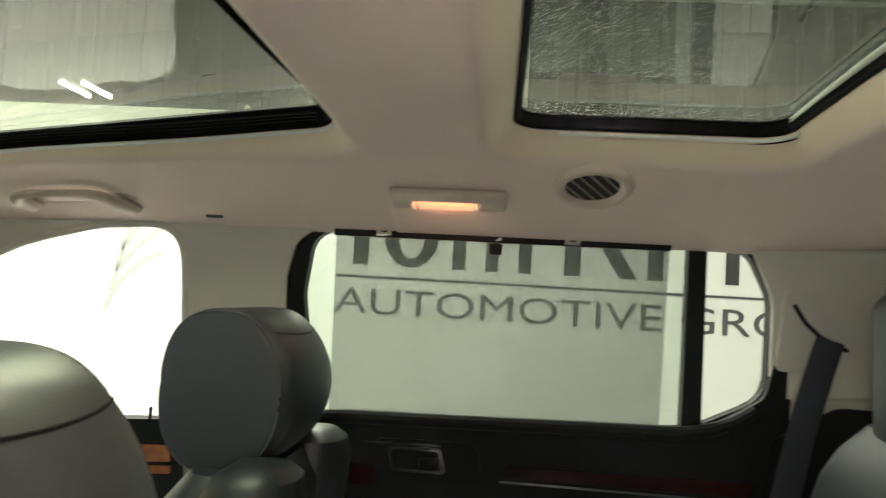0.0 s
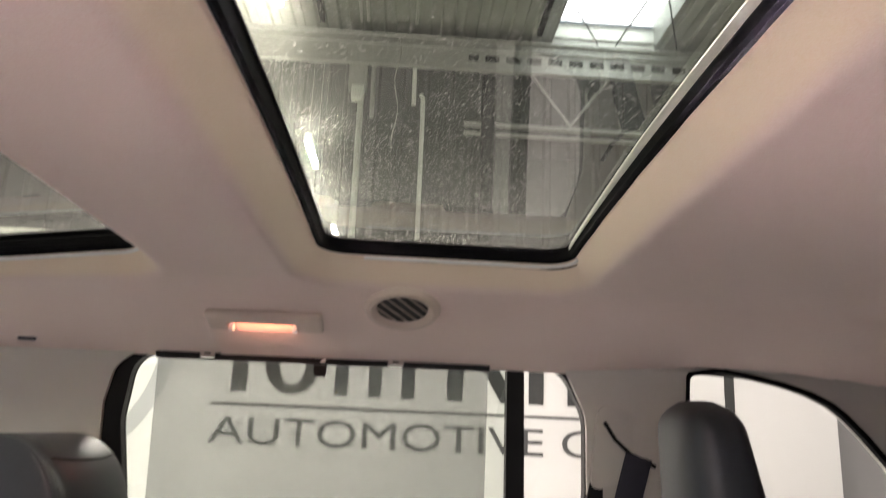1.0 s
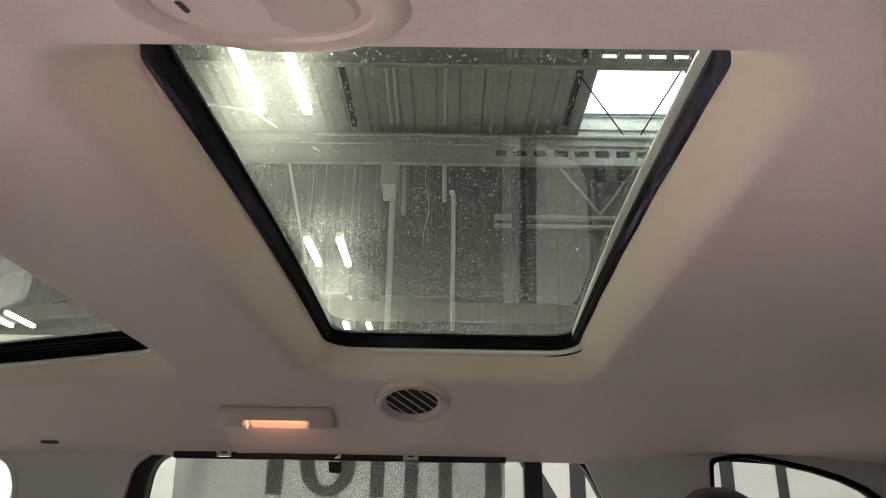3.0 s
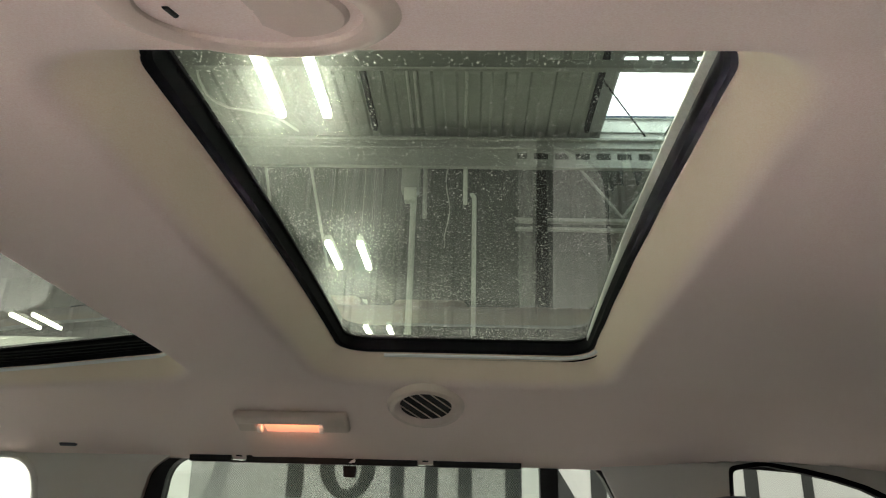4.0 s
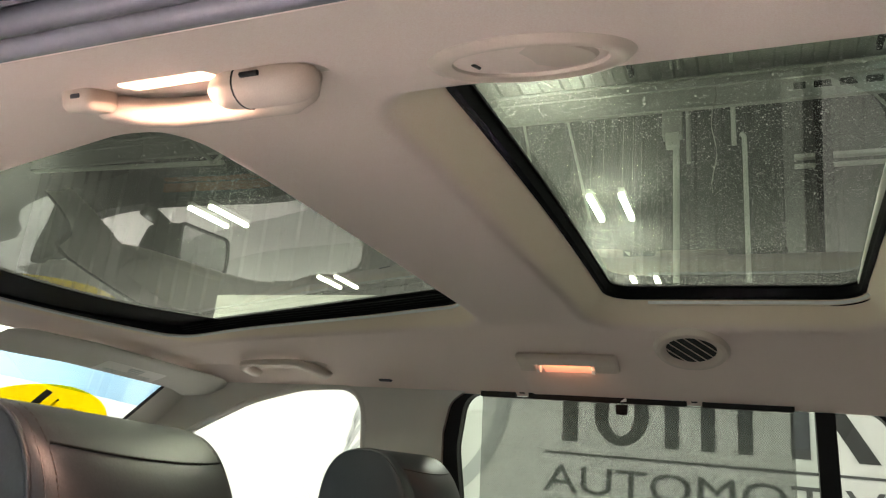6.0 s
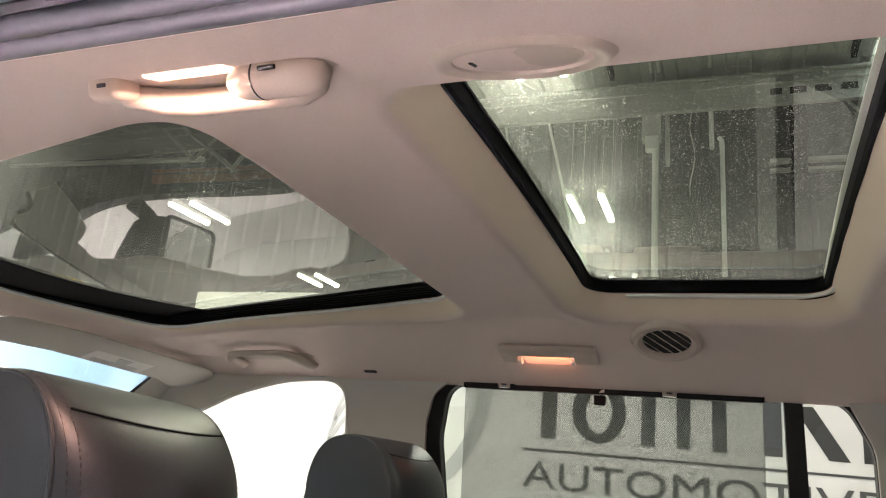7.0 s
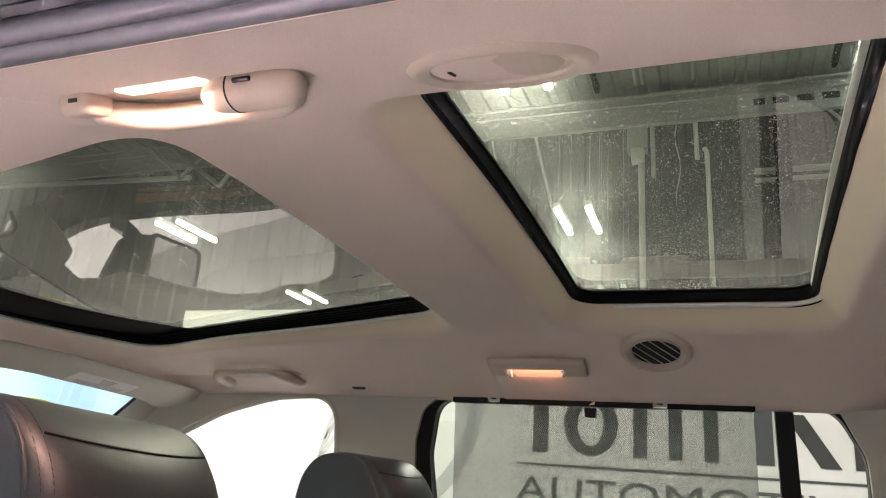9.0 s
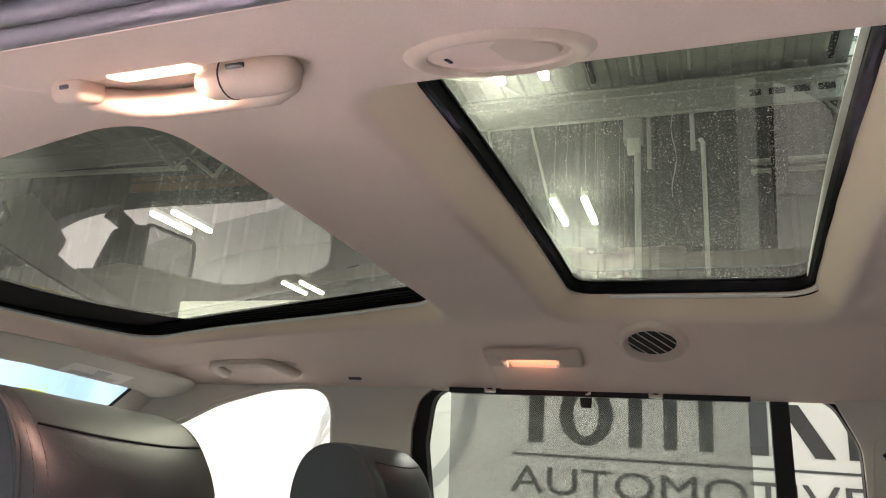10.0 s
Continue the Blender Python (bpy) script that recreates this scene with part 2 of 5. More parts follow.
def part(name, bm, material_, parent, label=""):
    return obj(name, bm, material_, parent, label)


def thing(name, at=(0, 0, 0), **tags):
    e = new(name)
    e.empty_display_size = 0.05
    e.location = at
    return tagged(e, **tags)


def bm_box(x0, x1, y0, y1, z0, z1, bevel=0.0, seg=2):
    bm = bmesh.new()
    bmesh.ops.create_cube(bm, size=1, matrix=Matrix.Translation(((x0 + x1) / 2, (y0 + y1) / 2, (z0 + z1) / 2)) @ Matrix.Diagonal((x1 - x0, y1 - y0, z1 - z0, 1)))
    if bevel:
        bmesh.ops.bevel(bm, geom=bm.edges[:], offset=bevel, segments=seg, profile=0.5, affect="EDGES")
    return bm


def rounded(pts, steps=6):
    """pts: (u, v, radius), in order round a shape; gives the outline with rounded corners."""
    out = []
    n = len(pts)
    for i, (u, v, r) in enumerate(pts):
        p, a, c = Vector((u, v)), Vector(pts[i - 1][:2]), Vector(pts[(i + 1) % n][:2])
        if r <= 0:
            out.append(p)
            continue
        d1, d2 = (a - p).normalized(), (c - p).normalized()
        half = math.acos(max(-1, min(1, d1.dot(d2)))) / 2
        back = min(r / math.tan(half), 0.49 * (a - p).length, 0.49 * (c - p).length)
        p1, p2 = p + d1 * back, p + d2 * back
        for k in range(steps + 1):
            s = k / steps
            out.append((1 - s) ** 2 * p1 + 2 * s * (1 - s) * p + s * s * p2)
    return out


def bm_plate(outline, holes, put, thick):
    """A flat plate of an outline with holes; put(u, v, w) gives the place, w runs through the thickness."""
    c = bpy.data.curves.new("outline", "CURVE")
    c.dimensions, c.fill_mode = "2D", "BOTH"
    for lp in (outline, *holes):
        sp = c.splines.new("POLY")
        sp.points.add(len(lp) - 1)
        for k, p in enumerate(lp):
            sp.points[k].co = (p[0], p[1], 0, 1)
        sp.use_cyclic_u = True
    o = bpy.data.objects.new("outline", c)
    scene.collection.objects.link(o)
    me = bpy.data.meshes.new_from_object(o.evaluated_get(bpy.context.evaluated_depsgraph_get()))
    scene.collection.objects.unlink(o)
    bpy.data.objects.remove(o)
    bm = bmesh.new()
    bm.from_mesh(me)
    bpy.data.meshes.remove(me)
    bmesh.ops.remove_doubles(bm, verts=bm.verts[:], dist=1e-6)
    if thick:
        r = bmesh.ops.extrude_face_region(bm, geom=bm.faces[:])
        for v in r["geom"]:
            if isinstance(v, bmesh.types.BMVert):
                v.co.z = thick
    for v in bm.verts:
        v.co = put(v.co.x, v.co.y, v.co.z)
    return bm


def bm_tube(path, radius, sides=10, flat=1.0, up=(0, 0, 1), caps=True):
    """A round or flattened bar along a path; radius may be a list."""
    bm = bmesh.new()
    pts = [Vector(p) for p in path]
    rings = []
    for i, p in enumerate(pts):
        d = (pts[min(i + 1, len(pts) - 1)] - pts[max(i - 1, 0)]).normalized()
        s = d.cross(Vector(up))
        s = s.normalized() if s.length > 1e-4 else d.orthogonal().normalized()
        w = s.cross(d).normalized()
        r = radius[i] if isinstance(radius, (list, tuple)) else radius
        rings.append([bm.verts.new(p + s * (r * math.cos(a)) + w * (r * flat * math.sin(a))) for a in (2 * math.pi * k / sides for k in range(sides))])
    for a, b in zip(rings, rings[1:]):
        for k in range(sides):
            bm.faces.new((a[k], a[(k + 1) % sides], b[(k + 1) % sides], b[k]))
    if caps:
        bm.faces.new(rings[0][::-1])
        bm.faces.new(rings[-1])
    return bm


def bm_loft(sections, n=2.6, sides=40):
    """sections: (z, centre x, centre y, half x, half y); rings are superellipses, closed at both ends."""
    bm = bmesh.new()
    rings = []
    for z, cx, cy, hx, hy in sections:
        ring = []
        for k in range(sides):
            a = 2 * math.pi * k / sides
            c, s = math.cos(a), math.sin(a)
            ring.append(bm.verts.new((cx + hx * math.copysign(abs(c) ** (2 / n), c), cy + hy * math.copysign(abs(s) ** (2 / n), s), z)))
        rings.append(ring)
    for a, b in zip(rings, rings[1:]):
        for k in range(sides):
            bm.faces.new((a[k], a[(k + 1) % sides], b[(k + 1) % sides], b[k]))
    bm.faces.new(rings[0][::-1])
    bm.faces.new(rings[-1])
    return bm


def smooth_curve(xs, ys):
    """A soft curve through knots, kept as a fine table."""
    lo, hi, n = xs[0] - 0.3, xs[-1] + 0.3, 1200
    half = 0.021 * (xs[-1] - xs[0])
    table = [float(np.mean(np.interp(x + np.linspace(-half, half, 9), xs, ys))) for x in np.linspace(lo, hi, n)]
    def f(x):
        q = min(max((x - lo) / (hi - lo) * (n - 1), 0), n - 1.001)
        k = int(q)
        return table[k] + (table[k + 1] - table[k]) * (q - k)
    return f


# ---- the car's roof: shape ----
CROSS = smooth_curve([0, 0.30, 0.42, 0.45, 0.50, 0.57, 0.65, 0.70, 0.72, 0.80], [1.702, 1.701, 1.696, 1.692, 1.672, 1.646, 1.615, 1.597, 1.588, 1.55])
ALONG = smooth_curve([-1.3, -1.1, -1.0, -0.9, -0.8, -0.55, -0.27, 0.0, 0.6, 1.0, 1.2, 1.5, 2.3], [-0.15, -0.105, -0.086, -0.070, -0.056, -0.033, -0.016, -0.002, 0.0, -0.004, -0.02, -0.06, -0.17])
PANE_ALONG = smooth_curve([-1.1, -0.85, -0.765, -0.57, -0.28, -0.10, 0.10, 0.6, 1.0], [-0.15, -0.106, -0.090, -0.062, -0.034, -0.012, -0.001, 0.0, -0.01])
# openings: x from, x to, half width, corner radius, bow of the front edge, lean of the sides; first at the headliner's crease, then at the seal
OPEN_REAR, SEAL_REAR = (0.162, 0.652, 0.452, 0.07, 0.0, 0.014), (0.206, 0.615, 0.412, 0.050, 0.0, 0.014)
OPEN_FRONT, SEAL_FRONT = (-0.885, -0.034, 0.452, 0.07, 0.08, 0.0), (-0.840, -0.066, 0.412, 0.05, 0.08, 0.0)


def skew(o, x, y):
    """How far the sides lean along the car; the rear edge leans more than the front one."""
    k = min(1, max(0, (x - o[0]) / (o[1] - o[0])))
    return o[5] * (0.1 + 2.3 * k) * (y - 0.41)


def off_edge(x, y, o):
    """Signed distance to an opening's rounded outline: below zero inside."""
    x -= skew(o, x, y)
    x -= o[4] * min(1.2, (y / 0.41) ** 2) * max(0.0, (o[1] - x) / (o[1] - o[0]))
    cx, hx = (o[0] + o[1]) / 2, (o[1] - o[0]) / 2
    qx, qy = abs(x - cx) - hx + o[3], abs(y) - o[2] + o[3]
    return math.hypot(max(qx, 0), max(qy, 0)) + min(max(qx, qy), 0) - o[3]


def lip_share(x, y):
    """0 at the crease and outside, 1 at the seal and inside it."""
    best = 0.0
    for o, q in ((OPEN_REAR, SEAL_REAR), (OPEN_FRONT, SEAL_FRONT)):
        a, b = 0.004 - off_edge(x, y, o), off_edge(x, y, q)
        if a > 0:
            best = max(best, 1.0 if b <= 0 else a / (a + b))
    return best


def roof_z(x, y):
    k = ALONG(x)
    if x < 0:
        k *= 1 - 0.80 * min(1, max(0, (abs(y) - 0.46) / 0.16))
    sag = 0.026 * min(1, max(0, (-0.05 - x) / 0.2)) * math.exp(-((y + 0.44) / 0.10) ** 2)
    return CROSS(abs(y)) + k - 2.3 * max(0.0, -y - 0.62) ** 2 - sag


def roof_n(x, y):
    """The headliner's normal, pointing into the cabin."""
    e = 0.02
    return Vector(((roof_z(x + e, y) - roof_z(x - e, y)) / (2 * e), (roof_z(x, y + e) - roof_z(x, y - e)) / (2 * e), -1)).normalized()


def glass_z(x, y):
    return 1.752 + PANE_ALONG(x) + 0.010 * (1 - (y / 0.4) ** 2)


def front_glass_z(x, y):
    """The front pane: a plane that falls to the front, lifted a little towards its far rear corner."""
    k = min(1, max(0, (x + 0.55) / 0.45))
    lift = 0.02 + 0.038 * k * k * (3 - 2 * k)
    return 1.758 + 0.12 * x - 0.07 * max(0.0, -0.50 - x) ** 2 + lift * (max(0.0, y + 0.15) ** 2 / 0.64 - 0.40)


def liner_z(x, y):
    z = roof_z(x, y)
    s = lip_share(x, y)
    if s:
        z += (glass_z(x, y) - 0.012 - z) * s ** 1.3
    return z


def build_headliner():
    xs = np.concatenate([np.arange(-1.000, 0.75, 0.005), np.arange(0.75, 2.25, 0.015)])
    ys = np.arange(-0.71, 0.7201, 0.005)
    verts, ids, faces = [], {}, []
    def vid(i, j):
        if (i, j) not in ids:
            ids[i, j] = len(verts)
            verts.append((xs[i], ys[j], liner_z(xs[i], ys[j])))
        return ids[i, j]
    for i in range(len(xs) - 1):
        for j in range(len(ys) - 1):
            x, y = (xs[i] + xs[i + 1]) / 2, (ys[j] + ys[j + 1]) / 2
            if min(off_edge(x, y, SEAL_REAR), off_edge(x, y, SEAL_FRONT)) < -0.002:
                continue
            if x > 0.80 and abs(y) > 0.700 - 0.035 * min(1, (x - 0.73) / 0.2) - 0.05 * max(0, x - 0.93):
                continue
            faces.append((vid(i, j), vid(i, j + 1), vid(i + 1, j + 1), vid(i + 1, j)))
    me = bpy.data.meshes.new("headliner")
    me.from_pydata(verts, [], faces)
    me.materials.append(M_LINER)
    # Mask of the lit tone painted on the opening lips.
    lip = me.attributes.new("lip_lit_tone", "FLOAT", "POINT")
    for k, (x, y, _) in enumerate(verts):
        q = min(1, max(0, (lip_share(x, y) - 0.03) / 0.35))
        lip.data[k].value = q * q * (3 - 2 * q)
    for p in me.polygons:
        p.use_smooth = True
    ob = new("headliner", me)
    so = ob.modifiers.new("thickness", "SOLIDIFY")
    so.thickness, so.offset = 0.004, 1.0
    return tagged(ob, "beige woven cloth headliner with two roof openings", "headliner", kind="structure")


build_headliner()


def bm_ring(o, profile, top=None):
    """A moulding round an opening; profile: (inset, rise over the glass) from outside to inside, closed."""
    bm = bmesh.new()
    loops = []
    for inset, rise in profile:
        loops.append([bm.verts.new((p.x, p.y, liner_z(p.x, p.y) - 0.0015 if rise is None else (top if top and rise > -0.006 else glass_z)(p.x, p.y) + rise)) for p in outline_fixed(o, inset)])
    m = len(loops)
    n = min(len(lp) for lp in loops)
    for a in range(m):
        A, B = loops[a], loops[(a + 1) % m]
        for k in range(n):
            bm.faces.new((A[k], A[(k + 1) % n], B[(k + 1) % n], B[k]))
    return bm


def outline_fixed(o, inset, n=160):
    """The same outline cut into a fixed number of steps, so that loops of several insets fit together."""
    x0, x1, h, r, bow, lean = o
    r = max(r - inset, 0.012)
    x0, x1, h = x0 + inset, x1 - inset, h - inset
    pts = []
    for cx, cy, a0 in ((x1 - r, h - r, 0), (x0 + r, h - r, 90), (x0 + r, -h + r, 180), (x1 - r, -h + r, 270)):
        for k in range(9):
            a = radians(a0 + 90 * k / 8)
            pts.append(Vector((cx + r * math.cos(a), cy + r * math.sin(a))))
        # the straight run after each corner
        nx = {0: (x0 + r, h), 90: (x0, -h + r), 180: (x1 - r, -h), 270: (x1, h - r)}[a0]
        a, b = pts[-1], Vector(nx)
        for k in range(1, 14):
            pts.append(a.lerp(b, k / 14))
    for p in pts:
        p.x += bow * min(1.2, (p.y / 0.41) ** 2) * (x1 - p.x) / (x1 - x0) + skew(o, p.x, p.y)
    return pts


def build_roof_glass(name, o, label, mat, top=glass_z):
    t = thing(name, kind="structure", label=label, category="roof window")
    nx, ny = 24, 20
    x0, x1, h = o[0] + 0.004, o[1] - 0.004, o[2] - 0.004
    bm = bmesh.new()
    g = [[bm.verts.new((x0 + (x1 - x0) * i / nx, -h + 2 * h * j / ny, 0)) for j in range(ny + 1)] for i in range(nx + 1)]
    for row in g:
        for v in row:
            v.co.x += o[4] * min(1.2, (v.co.y / 0.41) ** 2) * (x1 - v.co.x) / (x1 - x0) + skew(o, v.co.x, v.co.y)
            v.co.z = top(v.co.x, v.co.y) + 0.004
    for i in range(nx):
        for j in range(ny):
            bm.faces.new((g[i][j], g[i + 1][j], g[i + 1][j + 1], g[i][j + 1]))
    part("pane", bm, mat, t, "dusty green-tinted glass pane")
    part("seal", bm_ring(o, [(-0.006, None), (-0.003, -0.0180), (0.004, -0.0180), (0.0075, -0.0150), (0.0090, -0.004), (0.0090, 0.008), (-0.003, 0.008)], top), M_RUBBER, t, "black rubber seal")
    part("edge_print", bm_ring(o, [(0.006, 0.0005), (0.0120, 0.0005), (0.0120, 0.0025), (0.006, 0.0025)], top), M_RUBBER, t, "black printed glass border")
    # a pale strip under the seal painting light on the lip's edge and, behind the rear pane, a dark gap
    loop = outline_fixed(o, -0.0025)
    run = loop[2:42] if o is SEAL_FRONT else loop[:22]
    part("lit_edge_strip", bm_tube([(p.x, p.y, glass_z(p.x, p.y) - 0.0218) for p in run], 0.0030, 8), M_CLIP, t, "thin pale strip in place of light on the lip's edge")
    if o is SEAL_REAR:
        part("trim_gap", bm_tube([(p.x, p.y, glass_z(p.x, p.y) - 0.0250) for p in outline_fixed(o, -0.0072)[1:21]], 0.0016, 8), M_RUBBER, t)
    return t


rear_pane = build_roof_glass("roof_window_1", SEAL_REAR, "fixed tinted rear roof glass with dusty pane and black seal", M_ROOFGLASS)
front_pane = build_roof_glass("roof_window_2", SEAL_FRONT, "large tinted front roof glass with dusty pane and black seal", M_FRONTGLASS, front_glass_z)


# Black border, widened past the print to hide reflections in the front pane.
bm = bmesh.new()
edge_rows = []
for y in np.linspace(-0.40, 0.40, 40):
    xe = SEAL_FRONT[0] + 0.004 + SEAL_FRONT[4] * min(1.2, (y / 0.41) ** 2)
    edge_rows.append([bm.verts.new((x, y, front_glass_z(x, y) + h)) for x, h in ((xe, 0.0010), (xe + 0.112, 0.0010), (xe + 0.112, 0.0025), (xe, 0.0025))])
for a, b in zip(edge_rows, edge_rows[1:]):
    for k in range(4):
        bm.faces.new((a[k], a[(k + 1) % 4], b[(k + 1) % 4], b[k]))
part("front_edge_mask", bm, M_RUBBER, front_pane, "black printed front border, widened to darken the pane's front")


def rib_path(y, dz):
    return [(x, y, glass_z(x, y) + dz) for x in np.linspace(SEAL_FRONT[0] + 0.10, SEAL_FRONT[1] - 0.03, 20)]


for k in range(3):
    for s in (-1, 1):
        part("guide_rib", bm_tube(rib_path(s * (0.400 - 0.007 * k), -0.010 + 0.003 * k), 0.003, 6), M_RUBBER, front_pane)

bm = bmesh.new()
rows = []
for y in np.linspace(-0.395, 0.360, 24):
    wide = 0.0055 * min(1, (0.37 - y) / 0.5 + 0.15)
    xe = SEAL_REAR[1] - 0.0115 + skew(SEAL_REAR, SEAL_REAR[1], y)
    rows.append([bm.verts.new((xe - a * wide, y, glass_z(0.6, y) + h)) for a, h in ((0, -0.008), (0.5, -0.0065), (1, -0.003), (1, -0.001), (0, -0.001))])
for a, b in zip(rows, rows[1:]):
    for k in range(5):
        bm.faces.new((a[k], a[(k + 1) % 5], b[(k + 1) % 5], b[k]))
part("edge_trim", bm, M_SATIN, rear_pane, "pale satin edge bar")

# outer roof skin round the glass, seen as the pale bright edge from below
def build_roof_skin():
    xs = np.arange(-0.98, 2.27, 0.03)
    ys = np.arange(-0.70, 0.7001, 0.035)
    bm = bmesh.new()
    vs = {}
    def v(i, j):
        if (i, j) not in vs:
            x, y = xs[i], ys[j]
            vs[i, j] = bm.verts.new((x, y, 1.768 + PANE_ALONG(x) * (x < 0.8) + ALONG(x) * (x >= 0.8) - 0.10 * max(0, abs(y) - 0.4)))
        return vs[i, j]
    for i in range(len(xs) - 1):
        for j in range(len(ys) - 1):
            x, y = (xs[i] + xs[i + 1]) / 2, (ys[j] + ys[j + 1]) / 2
            if min(off_edge(x, y, SEAL_REAR), off_edge(x, y, SEAL_FRONT)) > 0.008:
                bm.faces.new((v(i, j), v(i + 1, j), v(i + 1, j + 1), v(i, j + 1)))
    ob = obj("roof_panel", bm, M_BODY)
    return tagged(ob, "dark painted steel roof panel over the cabin", "car roof", kind="structure")


build_roof_skin()


# ---- the far side of the cabin ----
def side(y0=0.72):
    """Places on the leaning side wall: u along the car, v height, w outwards."""
    def put(u, v, w):
        return Vector((u, y0 + (1.60 - v) * 0.16 + w, v))
    return put


def mirrored(put):
    def f(u, v, w):
        p = put(u, v, w)
        return Vector((p.x, -p.y, p.z))
    return f


def side_rear(y0=0.72):
    """The same, drawn in towards the rear of the car."""
    base = side(y0)
    def put(u, v, w):
        return base(u, v, w) - Vector((0, 0.035 * min(1, max(0, (u - 0.73) / 0.2)) + 0.05 * max(0, u - 0.93), 0))
    return put


A_EDGE = smooth_curve([-1.66, -1.28, -0.95, -0.77, -0.62, -0.50, -0.40], [1.112, 1.285, 1.452, 1.534, 1.574, 1.586, 1.588])
FRONT_WIN = [(u, A_EDGE(u), 0.0) for u in np.linspace(-1.62, -0.60, 24)] + [(-0.432, 1.588, 0.10), (-0.428, 1.36, 0.1), (-0.425, 1.185, 0.02)]
REAR_WIN = [(-0.235, 1.220, 0.03), (-0.238, 1.592, 0.055), (0.30, 1.598, 0.3), (0.665, 1.592, 0.06), (0.715, 1.50, 0.1), (0.722, 1.31, 0.07), (0.58, 1.238, 0.05)]
QUARTER_WIN = [(0.905, 1.33, 0.03), (0.905, 1.590, 0.012), (0.962, 1.600, 0.03), (1.026, 1.590, 0.08), (1.090, 1.577, 0.06), (1.140, 1.562, 0.06), (1.182, 1.543, 0.05), (1.213, 1.520, 0.05), (1.250, 1.485, 0.05), (1.288, 1.444, 0.05), (1.355, 1.36, 0.05), (1.33, 1.33, 0.03)]


def pillar(name, pts, holes, sgn, label, mat=None, thick=0.03, y0=0.705):
    put = side_rear(y0)
    if sgn < 0:
        put = mirrored(put)
    ob = obj(name, bm_plate(rounded(pts), [rounded(h) for h in holes], put, thick), mat or M_TRIM, angle=50)
    return tagged(ob, label, "pillar trim", kind="structure")


def grow(win, d):
    cx = sum(p[0] for p in win) / len(win)
    cz = sum(p[1] for p in win) / len(win)
    return [(u + math.copysign(d, u - cx), v + math.copysign(d, v - cz), r + d * 0.5) for u, v, r in win]


for sgn in (1, -1):
    pillar("trim_b_pillar", [(-0.60, 1.620, 0), (-0.60, A_EDGE(-0.60), 0), (-0.432, 1.588, 0.10), (-0.428, 1.36, 0.1), (-0.425, 1.10, 0), (-0.225, 1.10, 0), (-0.222, 1.49, 0.05), (-0.205, 1.560, 0.05), (-0.140, 1.607, 0)], [], sgn,
           "beige plastic pillar trim between the front and rear doors")
    pillar("trim_a_pillar", [(u, A_EDGE(u), 0) for u in np.linspace(-1.66, -0.602, 26)] + [(-0.602, 1.64, 0), (-0.80, 1.64, 0.05), (-1.00, 1.600, 0.05), (-1.76, 1.08, 0)], [], sgn,
           "beige plastic windscreen pillar trim with a curved edge")

# quarter panel and C pillar on the far side
pillar("trim_c_pillar", [(0.725, 1.00, 0), (0.725, 1.31, 0.05), (0.716, 1.50, 0.1), (0.668, 1.596, 0.03), (0.66, 1.622, 0), (1.0, 1.640, 0), (2.25, 1.60, 0), (2.25, 1.00, 0)], [QUARTER_WIN], 1,
       "beige plastic rear pillar trim beside the seat belt")


def ring_frame(name, win, d, sgn, mat, label, y0=0.712, thick=0.02):
    put = side_rear(y0)
    if sgn < 0:
        put = mirrored(put)
    return obj(name, bm_plate(rounded(grow(win, d)), [rounded(win)], put, thick), mat, label=label, angle=50)


def pane(name, win, sgn, mat, parent, y0=0.735):
    put = side_rear(y0)
    if sgn < 0:
        put = mirrored(put)
    return part(name, bm_plate(rounded(grow(win, 0.008)), [], put, 0.0), mat, parent)


# soft rolled edge of the pillar trims round the front window
for sgn in (1, -1):
    put = side(0.706) if sgn > 0 else mirrored(side(0.706))
    roll = [put(p.x, p.y, 0.004) for p in rounded(FRONT_WIN)[:-8]]
    tagged(obj("trim_window_edge", bm_tube(roll, 0.009, 10), M_TRIM), "rolled beige edge of the window surround", "trim", kind="structure")

# far rear door with window, sun screen and handle
door = thing("door_1", kind="structure", label="closed rear passenger door with black window frame and dark panel", category="car door")
f = ring_frame("window_frame", REAR_WIN, 0.012, 1, M_BLACK, "black rubber window frame", 0.716, 0.03)
f.parent = door
put = side(0.716)
part("front_frame_post", bm_plate(rounded([(-0.240, 1.24, 0.01), (-0.238, 1.48, 0.10), (-0.218, 1.598, 0.05), (-0.090, 1.606, 0.0), (-0.090, 1.594, 0.0), (-0.172, 1.580, 0.07), (-0.190, 1.46, 0.12), (-0.165, 1.24, 0.01)]), [], put, 0.03), M_BLACK, door, "black window post")
part("window_divider", bm_plate(rounded([(0.568, 1.215, 0.004), (0.556, 1.60, 0.004), (0.590, 1.60, 0.004), (0.606, 1.215, 0.004)]), [], put, 0.03), M_BLACK, door, "black upright bar between the panes")
MAIN_PANE = [(-0.240, 1.20, 0.03), (-0.240, 1.50, 0.1), (-0.22, 1.597, 0.05), (0.572, 1.603, 0.003), (0.585, 1.24, 0.003)]
FIXED_PANE = [(0.585, 1.24, 0.003), (0.573, 1.603, 0.003), (0.668, 1.598, 0.06), (0.722, 1.50, 0.1), (0.728, 1.305, 0.07)]
part("window_pane", bm_plate(rounded(MAIN_PANE), [], side(0.735), 0.0), M_REARGLASS, door, "lightly tinted pane")
part("fixed_pane", bm_plate(rounded(FIXED_PANE), [], side(0.735), 0.0), M_QGLASS, door, "clear fixed pane")
